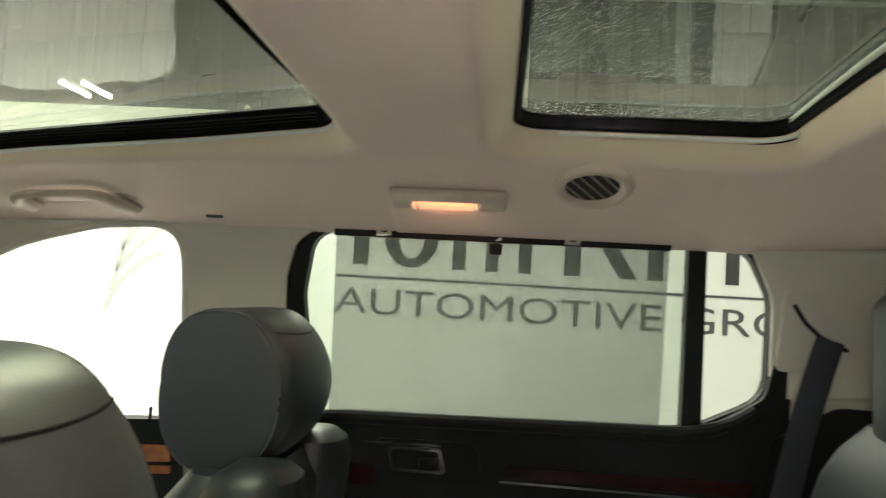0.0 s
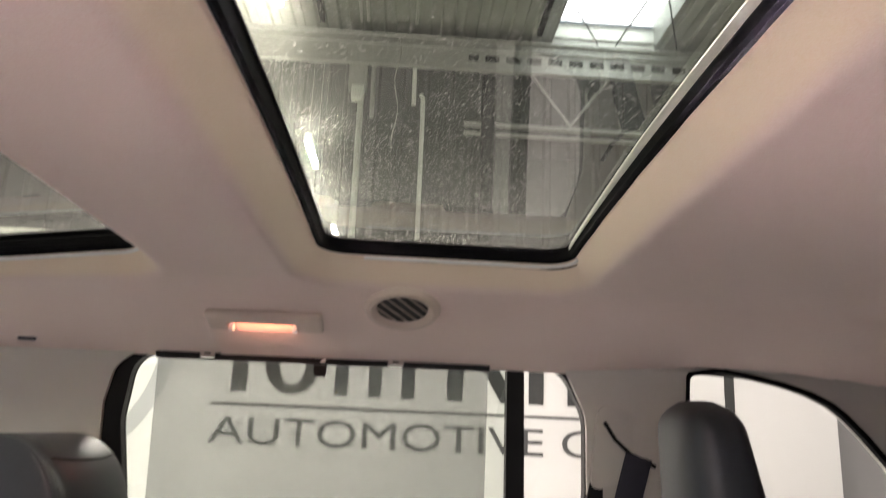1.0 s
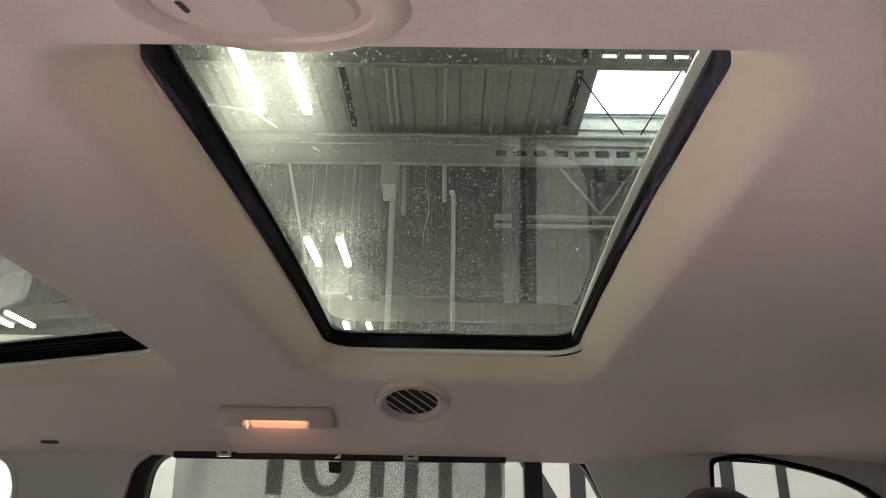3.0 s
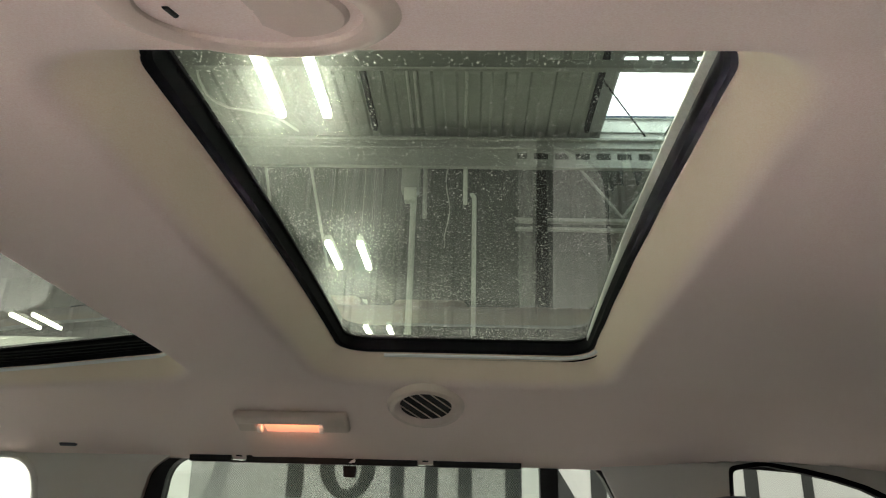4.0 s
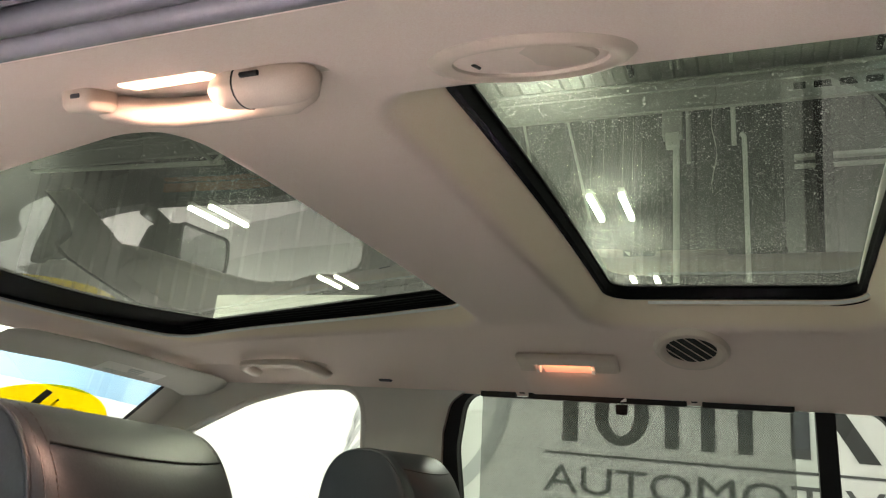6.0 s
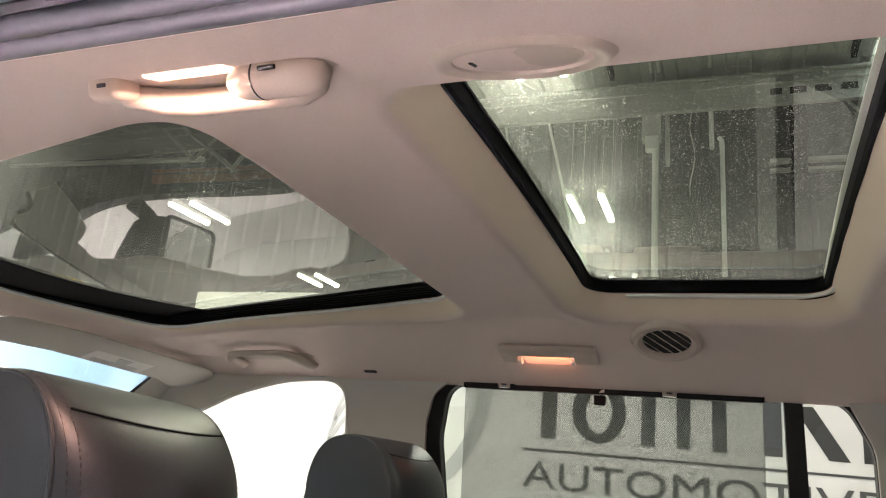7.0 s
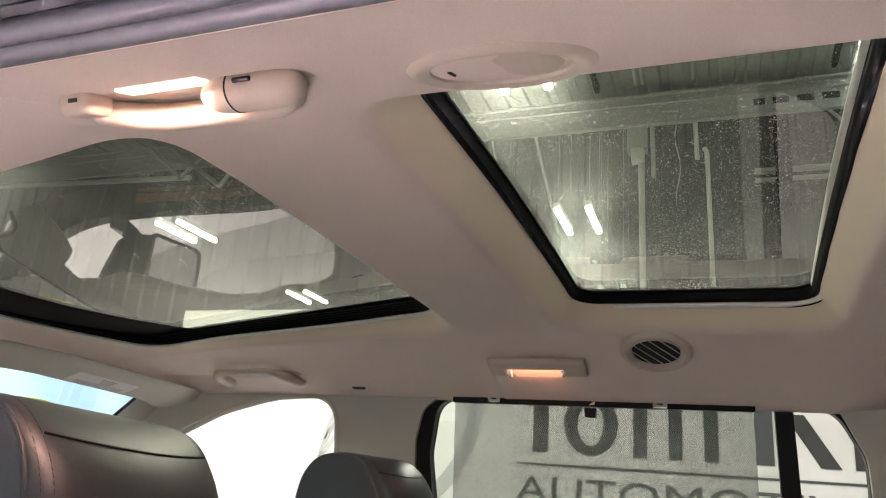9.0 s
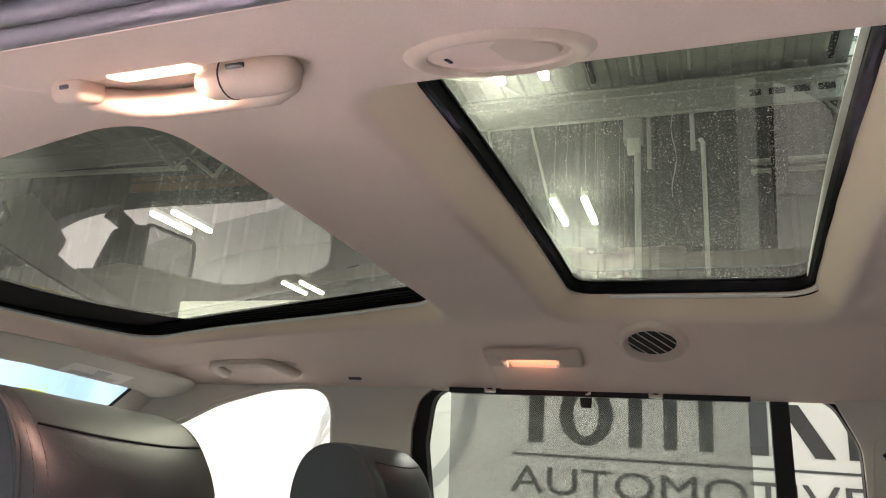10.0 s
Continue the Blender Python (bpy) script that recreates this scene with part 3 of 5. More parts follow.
dp = [(-0.36, 0.55, 0.05), (-0.24, 1.214, 0.02), (-0.10, 1.226, 0.05), (0.56, 1.240, 0.1), (0.64, 1.262, 0.05), (0.715, 1.31, 0.04), (0.735, 1.42, 0.02), (0.76, 1.40, 0.02), (0.78, 0.55, 0.05)]
part("door_panel", bm_plate(rounded(dp), [], side(0.700), 0.05), M_DOOR, door, "dark grained door panel")
part("upper_roll", bm_tube([(x, 0.752 - 0.002, z) for x, z in zip(np.linspace(-0.21, 0.70, 24), np.interp(np.linspace(-0.21, 0.70, 24), [-0.21, -0.1, 0.56, 0.64, 0.70], [1.211, 1.220, 1.233, 1.248, 1.285]))], 0.014, 10), M_DOOR, door, "soft padded sill")
hx0, hx1, hz0, hz1 = -0.005, 0.115, 1.118, 1.170
part("handle_bezel", bm_plate(rounded([(hx0 + 0.012, hz0, 0.012), (hx1, hz0, 0.012), (hx1 - 0.012, hz1, 0.012), (hx0, hz1, 0.012)]), [rounded([(hx0 + 0.017, hz0 + 0.007, 0.01), (hx1 - 0.007, hz0 + 0.007, 0.01), (hx1 - 0.019, hz1 - 0.007, 0.01), (hx0 + 0.007, hz1 - 0.007, 0.01)])], side(0.688), 0.015), M_CHROME, door, "chrome handle surround")
part("handle_cup", bm_plate(rounded([(hx0 + 0.012, hz0, 0.012), (hx1, hz0, 0.012), (hx1 - 0.012, hz1, 0.012), (hx0, hz1, 0.012)]), [], side(0.697), 0.004), M_BLACK, door)
part("handle_lever", bm_box(0.060, 0.102, 0.758, 0.772, 1.128, 1.150, 0.005), M_BLACK, door)
part("switch_panel", bm_plate(rounded([(-0.035, 1.105, 0.02), (0.19, 1.10, 0.03), (0.17, 1.185, 0.03), (-0.03, 1.182, 0.02)]), [], side(0.695), 0.006), M_BLACK, door, "black plastic handle panel")
part("wood_strip", bm_plate(rounded([(0.23, 1.122, 0.004), (0.70, 1.118, 0.004), (0.705, 1.146, 0.004), (0.235, 1.143, 0.004)]), [], side(0.693), 0.008), M_WOOD, door, "glossy dark red wood strip")
part("chrome_line", bm_plate(rounded([(0.22, 1.110, 0.001), (0.70, 1.106, 0.001), (0.70, 1.111, 0.001), (0.22, 1.115, 0.001)]), [], side(0.691), 0.006), M_CHROME, door, "thin chrome line")
part("wood_strip", bm_plate(rounded([(-0.16, 1.085, 0.004), (-0.03, 1.085, 0.004), (-0.03, 1.125, 0.004), (-0.16, 1.125, 0.004)]), [], side(0.693), 0.008), M_WOOD, door, "glossy dark red wood strip")
part("chrome_line", bm_plate(rounded([(-0.05, 1.171, 0.001), (0.10, 1.173, 0.001), (0.10, 1.178, 0.001), (-0.05, 1.176, 0.001)]), [], side(0.690), 0.004), M_CHROME, door, "thin chrome line")

# sun screen hung from two hooks
shade = thing("sun_screen", label="grey mesh sun screen pulled up over the rear window", category="sun shade")
part("mesh_cloth", bm_plate([Vector(p) for p in [(-0.128, 1.215), (0.522, 1.228), (0.518, 1.5805), (-0.124, 1.5795)]], [], side(0.706), 0.0), M_SCREEN, shade, "grey see-through mesh")
part("top_bar", bm_plate(rounded([(-0.128, 1.577, 0.003), (0.520, 1.580, 0.003), (0.520, 1.594, 0.003), (-0.128, 1.5945, 0.003)]), [rounded([(x - 0.015, 1.5805, 0.003), (x + 0.015, 1.5805, 0.003), (x + 0.015, 1.591, 0.002), (x + 0.006, 1.591, 0.001), (x + 0.006, 1.588, 0.001), (x - 0.006, 1.588, 0.001), (x - 0.006, 1.591, 0.001), (x - 0.015, 1.591, 0.002)]) for x in (-0.030, 0.335)], side(0.701), 0.012), M_BLACK, shade, "black top bar")
part("pull_tab", bm_plate(rounded([(0.178, 1.555, 0.003), (0.200, 1.555, 0.003), (0.202, 1.576, 0.002), (0.176, 1.576, 0.002)]), [], side(0.698), 0.012), M_BLACK, shade, "black pull tab")
part("latch", bm_plate(rounded([(0.186, 1.581, 0.001), (0.199, 1.583, 0.001), (0.199, 1.590, 0.001), (0.192, 1.586, 0.001)]), [], side(0.697), 0.004), M_CLIP, shade, "small white latch")

# far front door and its window
fdoor = thing("door_2", kind="structure", label="closed front passenger door with dark panel and wood strip", category="car door")
part("door_panel", bm_plate(rounded([(-1.70, 0.5, 0.05), (-1.70, 1.10, 0.03), (-1.60, 1.12, 0.05), (-0.43, 1.188, 0.03), (-0.40, 0.5, 0.05)]), [], side(0.700), 0.05), M_DOOR, fdoor, "dark grained door panel")
pane("window_pane", FRONT_WIN, 1, M_SIDEGLASS, fdoor)
part("wood_strip", bm_plate(rounded([(-1.2, 1.06, 0.005), (-0.45, 1.10, 0.005), (-0.45, 1.135, 0.005), (-1.2, 1.10, 0.005)]), [], side(0.692), 0.01), M_WOODL, fdoor, "glossy brown wood strip")
part("wood_strip", bm_plate(rounded([(-1.2, 1.03, 0.005), (-0.45, 1.075, 0.005), (-0.45, 1.092, 0.005), (-1.2, 1.048, 0.005)]), [], side(0.692), 0.01), M_WOODL, fdoor, "glossy brown wood strip")
part("lock_pin", bm_tube([(-0.50, 0.772, 1.175), (-0.50, 0.772, 1.208)], 0.004, 8), M_BLACK, fdoor, "small black lock pin")

ndoor = thing("door_3", kind="structure", label="closed driver's front door with dark panel", category="car door")
part("door_panel", bm_plate(rounded([(-1.70, 0.5, 0.05), (-1.70, 1.10, 0.03), (-1.60, 1.12, 0.05), (-0.43, 1.188, 0.03), (-0.40, 0.5, 0.05)]), [], mirrored(side(0.700)), 0.05), M_DOOR, ndoor, "dark grained door panel")
pane("window_pane", FRONT_WIN, -1, M_SIDEGLASS, ndoor)

# rear quarter window
qw = thing("window_1", kind="structure", label="dark-edged rear quarter window with a curved top", category="car window")
pane("pane", QUARTER_WIN, 1, M_QGLASS, qw)
f = obj("window_frame", bm_plate(rounded([(u + (0.003 if u > 1.0 else -0.002), v + (0.004 if v > 1.4 else -0.004), r) for u, v, r in QUARTER_WIN]), [rounded([(u + (-0.003 if u > 1.0 else 0.004), v + (-0.004 if v > 1.4 else 0.01), r) for u, v, r in QUARTER_WIN])], side_rear(0.700), 0.016), M_RUBBER, label="black rubber edge", angle=50)
f.parent = qw

low = obj("trim_lower_panel", bm_plate(rounded([(0.735, 0.60, 0.0), (0.735, 1.235, 0.02), (0.84, 1.305, 0.05), (2.2, 1.300, 0.0), (2.2, 0.60, 0.0)]), [], side_rear(0.692), 0.010), M_DOOR, angle=50)
tagged(low, "dark lower side trim behind the rear seat", "side trim", kind="structure")

# seat belt on the rear pillar
belt = thing("seat_belt", label="dark woven seat belt hanging from a beige guide", category="seat belt")
bp = [(0.815, 0.706, 1.43), (0.800, 0.712, 1.37), (0.772, 0.716, 1.26), (0.745, 0.716, 1.13), (0.73, 0.70, 0.95)]
part("webbing", bm_tube(bp, 0.027, 8, flat=0.08, up=(0, 1, 0.2)), M_BELT, belt, "dark blue-grey webbing")
part("guide_cover", bm_plate(rounded([(0.725, 1.36, 0.02), (0.735, 1.53, 0.04), (0.80, 1.515, 0.05), (0.86, 1.43, 0.04), (0.89, 1.405, 0.02), (0.86, 1.395, 0.01)]), [], side(0.690), 0.03), M_TRIM, belt, "beige plastic guide cover")
part("guide_slot", bm_tube([(0.748, 0.704, 1.492), (0.770, 0.708, 1.460), (0.80, 0.712, 1.434), (0.85, 0.714, 1.412)], 0.004, 8), M_BLACK, belt, "black slot")


# ---- fittings on the headliner ----
def grab_handle(x0, x1, y, sgn, lit, name="grab_handle"):
    """A folding grab handle: two mounts, a bar and, where lit, a lamp lens in the gap."""
    label = {2: "beige grab handle with a brightly lit lamp behind it", 1: "beige grab handle with a glowing lamp behind it", 0: "plain beige grab handle above the front window"}[lit]
    t = thing(name, label=label, category="grab handle")
    L = x1 - x0
    def at(u, v, w):
        """u along, v out towards the side wall (down the slope), w off the cloth."""
        yy = (abs(y) + v) * sgn
        x = x0 + u
        return Vector((x, yy, roof_z(x, yy))) + roof_n(x, yy) * w
    def block(u0, u1, v0, v1, w0, w1, bevel):
        bm = bm_box(u0, u1, v0, v1, w0, w1, bevel, 4)
        for c in bm.verts:
            c.co = at(*c.co)
        return bm
    def tube(path, r, flat=0.85, sides=16):
        return bm_tube([at(*p) for p in path], r, sides, flat=flat, up=(0, 0.4 * sgn, 1))
    if lit == 0:
        part("recess", tube([(-0.028, -0.006, 0.000), (-0.010, -0.008, 0.001), (L + 0.008, -0.016, 0.001), (L + 0.026, -0.018, 0.000)], [0.020, 0.036, 0.036, 0.020], 0.08), M_FIT, t, "shallow beige recess")
        path = [(-0.004, 0.046, 0.002), (-0.002, 0.038, 0.012), (0.002, 0.006, 0.019), (0.008, -0.024, 0.021), (0.022, -0.044, 0.021), (0.044, -0.050, 0.020), (L * 0.5, -0.052, 0.020), (L - 0.044, -0.050, 0.020), (L - 0.022, -0.044, 0.021), (L - 0.008, -0.024, 0.021), (L - 0.002, 0.006, 0.019), (L + 0.002, 0.038, 0.012), (L + 0.004, 0.046, 0.002)]
        part("bar", tube(path, [0.013, 0.0150, 0.015, 0.014, 0.0115, 0.0095, 0.009, 0.0095, 0.0115, 0.014, 0.015, 0.0150, 0.013], 0.80), M_FIT, t, "beige moulded bar")
        return t
    if lit == 1:
        part("recess", tube([(-0.022, -0.006, 0.000), (-0.008, -0.006, 0.001), (L + 0.008, -0.006, 0.001), (L + 0.030, -0.006, 0.000)], [0.010, 0.024, 0.024, 0.006], 0.08), M_FIT, t, "shallow beige recess")
        part("bar", block(0.0, L, -0.026, 0.005, 0.002, 0.018, 0.0075), M_FIT, t, "beige moulded bar")
        for u0, u1 in ((0.0005, 0.038), (L - 0.050, L - 0.0005)):
            part("leg", block(u0, u1, -0.012, 0.032, 0.001, 0.0165, 0.0070), M_FIT, t)
        for u, s_ in ((0.040, 1), (L - 0.052, -1)):
            part("cap", tube([(u - 0.004, 0.026, 0.009), (u + 0.003, 0.026, 0.009)], 0.0105, 0.9, 12), M_CLIP, t, "white hinge end")
        part("lamp_lens", block(0.046, L - 0.058, 0.004, 0.050, 0.0005, 0.004, 0.0015), M_BULB2, t, "glowing warm lens")
        p = at(L / 2 - 0.005, 0.012, 0.016)
        area_lamp("reading_light", look(p, at(L / 2 - 0.005, 0.060, 0.0)), L - 0.11, 0.008, 0.035, (1.0, 0.42, 0.22))
        return t
    # the lit one, seen from close by: an open tray with a big mount at one end
    bar = [(0.004, 0.020, 0.004), (0.010, 0.012, 0.012), (0.030, -0.006, 0.016), (0.052, -0.014, 0.017), (L * 0.55, -0.016, 0.017), (L * 0.80, -0.014, 0.017), (L - 0.022, -0.004, 0.014), (L - 0.010, 0.006, 0.008)]
    part("bar", tube(bar, [0.008, 0.011, 0.0125, 0.0125, 0.012, 0.012, 0.013, 0.010]), M_FIT, t, "beige moulded bar")
    part("recess", tube([(-0.012, 0.006, 0.000), (0.0, 0.006, 0.002), (L, 0.006, 0.002), (L + 0.012, 0.006, 0.000)], [0.012, 0.026, 0.026, 0.012], 0.10, 12), M_FIT, t, "shallow beige recess")
    part("mount", block(-0.002, 0.026, 0.014, 0.040, 0.000, 0.018, 0.006), M_FIT, t)
    part("mount_clip", block(0.010, 0.018, 0.0392, 0.0408, 0.007, 0.010, 0.0006), M_SEALGREY, t, "dark clip slot")
    big = [(L * 0.60, 0.010, 0.012), (L * 0.64, 0.012, 0.0120), (L * 0.70, 0.015, 0.0120), (L * 0.90, 0.015, 0.012)] + [(L * 0.90 + 0.020 * math.sin(radians(a)), 0.015, 0.012) for a in (25, 45, 60, 72, 82, 89)]
    part("mount", tube(big, [0.011, 0.0145, 0.0165, 0.0170] + [0.017 * math.cos(radians(a)) ** 0.8 for a in (25, 45, 60, 72, 82, 89)], 0.85, 24), M_FIT, t)
    part("mount_groove", tube([(L * 0.735 - 0.0005, 0.015, 0.0120), (L * 0.735 + 0.0005, 0.015, 0.0120)], 0.0171, 0.85, 24), M_DOOR, t, "dark groove")
    part("slot", tube([(L * 0.78, 0.0315, 0.0085), (L * 0.85, 0.0315, 0.0085)], 0.0018, 1.0, 8), M_BLACK, t, "dark slot")
    part("lamp_lens", block(0.046, L * 0.64, 0.018, 0.036, 0.0005, 0.006, 0.002), M_BULB, t, "glowing warm lens")
    p = at(L * 0.42, 0.028, 0.012)
    area_lamp("reading_light", look(p, p + roof_n(x0 + L * 0.42, (abs(y) + 0.028) * sgn)), 0.05, 0.018, 0.5, (1.0, 0.60, 0.42))
    return t


grab_handle(0.0, 0.205, 0.56, 1, 1)
grab_handle(0.029, 0.209, 0.558, -1, 2)
grab_handle(-0.706, -0.507, 0.605, 1, 0)


def roof_vent(x, y, sgn, shut=False):
    t = thing("roof_vent", label="round beige roof air vent, shut" if shut else "round beige roof air vent with slanted slats", category="air vent")
    n = roof_n(x, y)
    o = Vector((x, y, roof_z(x, y)))
    e1 = Vector((1, 0, 0))
    e2 = n.cross(e1).normalized()
    def turn(profile, sides=40):
        bm = bmesh.new()
        rings = [[bm.verts.new(o + n * h + e1 * (r * math.cos(a)) + e2 * (r * math.sin(a))) for a in (2 * math.pi * k / sides for k in range(sides))] for r, h in profile]
        for A, B in zip(rings, rings[1:]):
            for k in range(sides):
                bm.faces.new((A[k], A[(k + 1) % sides], B[(k + 1) % sides], B[k]))
        return bm
    part("rim", turn([(0.068, -0.010), (0.067, 0.006), (0.062, 0.013), (0.054, 0.014), (0.047, 0.010), (0.043, 0.002)] if not shut else [(0.067, -0.010), (0.066, 0.003), (0.061, 0.0075), (0.055, 0.0085), (0.049, 0.006), (0.0455, -0.004)]), M_FIT, t, "raised beige ring")
    if shut:
        flap = turn([(0.0445, -0.004), (0.0435, 0.000), (0.040, 0.003), (0.02, 0.004), (0.001, 0.004)])
        for v in flap.verts:
            v.co += n * (0.07 * (v.co - o).dot(e1))
        part("flap", flap, M_FIT, t, "shut beige flap")
        for sx in (-0.036, 0.036):
            q = o + e1 * sx + n * 0.004
            part("flap_notch", bm_tube([q - e2 * 0.006, q + e2 * 0.006], 0.0015, 8), M_DOOR, t, "dark notch")
        return t
    part("well", turn([(0.0455, 0.005), (0.02, 0.005), (0.001, 0.005)]), M_BLACK, t, "dark hollow behind the slats")
    d = (e2 * 0.80 - e1 * 0.60 * sgn).normalized()
    s = n.cross(d).normalized()
    for k in range(5):
        q = (k - 2) * 0.0165
        half = math.sqrt(0.044 ** 2 - q ** 2)
        a, b = o + s * q - d * half + n * 0.007, o + s * q + d * half + n * 0.007
        part("slat", bm_tube([a, a.lerp(b, 0.5), b], 0.0010, 8, flat=1.2, up=tuple(n)), M_FIT, t)
    return t


roof_vent(0.344, 0.510, 1)
roof_vent(0.327, -0.512, -1, shut=True)

hook = thing("coat_hook", label="small dark slot of a coat hook in the headliner", category="hook")
hz = roof_z(-0.360, 0.672)
part("slot", bm_tube([(-0.376, 0.672, hz - 0.001), (-0.372, 0.672, hz - 0.003), (-0.344, 0.672, hz - 0.003), (-0.340, 0.672, hz - 0.001)], [0.003, 0.006, 0.006, 0.003], 10, flat=0.85), M_SEALGREY, hook, "dark plastic slot")


def sun_visor(sg):
    t = thing("sun_visor", label="beige sun visor folded up against the headliner", category="sun visor")
    U0, U1 = 0.105, 0.738
    def put(u, v, w):
        return Vector((-0.868 + 0.12 * (u - 0.22) - 0.135 * v, sg * u, 1.618 - 0.050 * v - 0.055 * max(0, u - 0.30) + w))
    def span(u):
        a = (u - U0) / (U1 - U0)
        end = (1 - min(1, (1 - a) / 0.13)) ** 2.2
        start = (1 - min(1, a / 0.10)) ** 2
        v0 = 0.16 + 0.32 * end + 0.10 * start
        v1 = 0.92 + 0.16 * math.exp(-((a - 0.90) / 0.07) ** 2) - 0.40 * end
        return v0, max(v1, v0 + 0.02)
    bm = bmesh.new()
    nu, nv = 48, 14
    top, low = [], []
    for i in range(nu + 1):
        u = U0 + (U1 - U0) * i / nu
        v0, v1 = span(u)
        edge_u = min(1, min(i, nu - i) / 2.5) ** 0.5
        ra, rb = [], []
        for j in range(nv + 1):
            q = 0.5 - 0.5 * math.cos(math.pi * j / nv)
            th = 0.009 * (1 - abs(2 * q - 1) ** 5) ** 0.5 * edge_u
            v = v0 + (v1 - v0) * q
            ra.append(bm.verts.new(put(u, v, -0.009 + th)))
            rb.append(bm.verts.new(put(u, v, -0.0091 - th)))
        top.append(ra)
        low.append(rb)
    for g in (top, low):
        for i in range(nu):
            for j in range(nv):
                bm.faces.new((g[i][j], g[i + 1][j], g[i + 1][j + 1], g[i][j + 1]))
    bmesh.ops.remove_doubles(bm, verts=bm.verts[:], dist=0.0004)
    part("panel", bm, M_TRIM, t, "padded beige panel")
    part("warning_label", bm_plate(rounded([(0.36, 0.42, 0.01), (0.53, 0.42, 0.01), (0.53, 0.80, 0.01), (0.36, 0.80, 0.01)]), [], lambda u, v, w: put(u, v, -0.0190 - w), 0.0006), M_LABEL, t, "pale warning label")
    for k in range(3):
        part("print_bar", bm_plate([Vector(p) for p in [(0.43 + 0.004 * k, 0.48 + 0.06 * k), (0.47, 0.48 + 0.06 * k), (0.47, 0.515 + 0.06 * k), (0.43 + 0.004 * k, 0.515 + 0.06 * k)]], [], lambda a, b, w: put(a, b, -0.0200 - w), 0.0006), M_SWOOSH, t)
    for k in range(4):
        part("print_line", bm_plate([Vector(p) for p in [(0.38, 0.66 + 0.03 * k), (0.51, 0.66 + 0.03 * k), (0.51, 0.668 + 0.03 * k), (0.38, 0.668 + 0.03 * k)]], [], lambda a, b, w: put(a, b, -0.0200 - w), 0.0006), M_SWOOSH, t)
    part("pivot", bm_tube([put(0.69, 0.55, -0.006), put(0.725, 0.55, 0.004)], 0.009, 10), M_TRIM, t)
    return t


sun_visor(1)
sun_visor(-1)

# the near door opening's edge: rubber and body flange
edge = thing("door_seal", kind="structure", label="black rubber seal along the open rear door's roof edge", category="door seal")
xs_ = np.linspace(-1.0, 1.0, 42)
part("rubber_bulb", bm_tube([(x, -0.715, roof_z(x, -0.71) + 0.001) for x in xs_], 0.0075, 12), M_SEALGREY, edge, "soft dark grey rubber bulb")
part("rubber_lip", bm_tube([(x, -0.7275, roof_z(x, -0.71) + 0.001) for x in xs_], 0.0065, 12), M_SEALGREY, edge, "second dark grey rubber lip")
part("seal_groove", bm_tube([(x, -0.735, roof_z(x, -0.71) + 0.008) for x in xs_], 0.006, 8), M_RUBBER, edge, "black groove")
part("body_flange", bm_tube([(x, -0.747, roof_z(x, -0.71) + 0.010) for x in xs_], 0.010, 12, flat=0.8), M_SEALGREY, edge, "dark grey outer lip")
part("outer_rubber", bm_tube([(x, -0.764, roof_z(x, -0.71) + 0.018) for x in xs_], 0.010, 12), M_RUBBER, edge, "outer black rubber strip")


def bm_rail(sgn):
    """The outer roof rail: a strip that follows the roof's curve from the door seal to the roof skin."""
    bm = bmesh.new()
    rows = []
    for x in np.linspace(-0.98, 2.25, 60):
        z = ALONG(x) * (0.2 if x < 0 else 1.0)
        rows.append([bm.verts.new((x, sgn * y, z + h)) for y, h in ((0.762, 1.602), (0.785, 1.625), (0.780, 1.66), (0.74, 1.70), (0.69, 1.735), (0.69, 1.715), (0.74, 1.64), (0.755, 1.612))])
    for a, b in zip(rows, rows[1:]):
        for k in range(8):
            bm.faces.new((a[k], a[(k + 1) % 8], b[(k + 1) % 8], b[k]))
    return bm


part("roof_rail", bm_rail(-1), M_BODY, edge, "dark painted roof rail")
far_rail = obj("roof_rail", bm_rail(1), M_BODY)
tagged(far_rail, "dark painted roof rail over the passenger doors", "roof rail", kind="structure")

# ---- windscreen, dash, mirrors ----
ws = thing("windscreen", kind="structure", label="raked windscreen with a dark edge band", category="windscreen")
wput = lambda u, v, w: Vector((-1.005 - 0.74 * v + 0.10 * (abs(u) / 0.7) ** 2 * (0.3 + 0.7 * v), u * (1 + 0.05 * v), 1.595 - 0.035 * (abs(u) / 0.7) ** 2 - 0.54 * v + w))
bm = bmesh.new()
g = [[bm.verts.new(wput(-0.69 + 1.38 * i / 24, j / 16, 0)) for j in range(17)] for i in range(25)]
for i in range(24):
    for j in range(16):
        bm.faces.new((g[i][j], g[i + 1][j], g[i + 1][j + 1], g[i][j + 1]))
part("pane", bm, M_WSGLASS, ws, "clear windscreen glass")
bm = bmesh.new()
g = [[bm.verts.new(wput(-0.68 + 1.36 * i / 24, 0.02 + 0.11 * j / 2, -0.004)) for j in range(3)] for i in range(25)]
for i in range(24):
    for j in range(2):
        bm.faces.new((g[i][j], g[i + 1][j], g[i + 1][j + 1], g[i][j + 1]))
part("shade_band", bm, M_BLUE, ws, "blue tinted shade band")
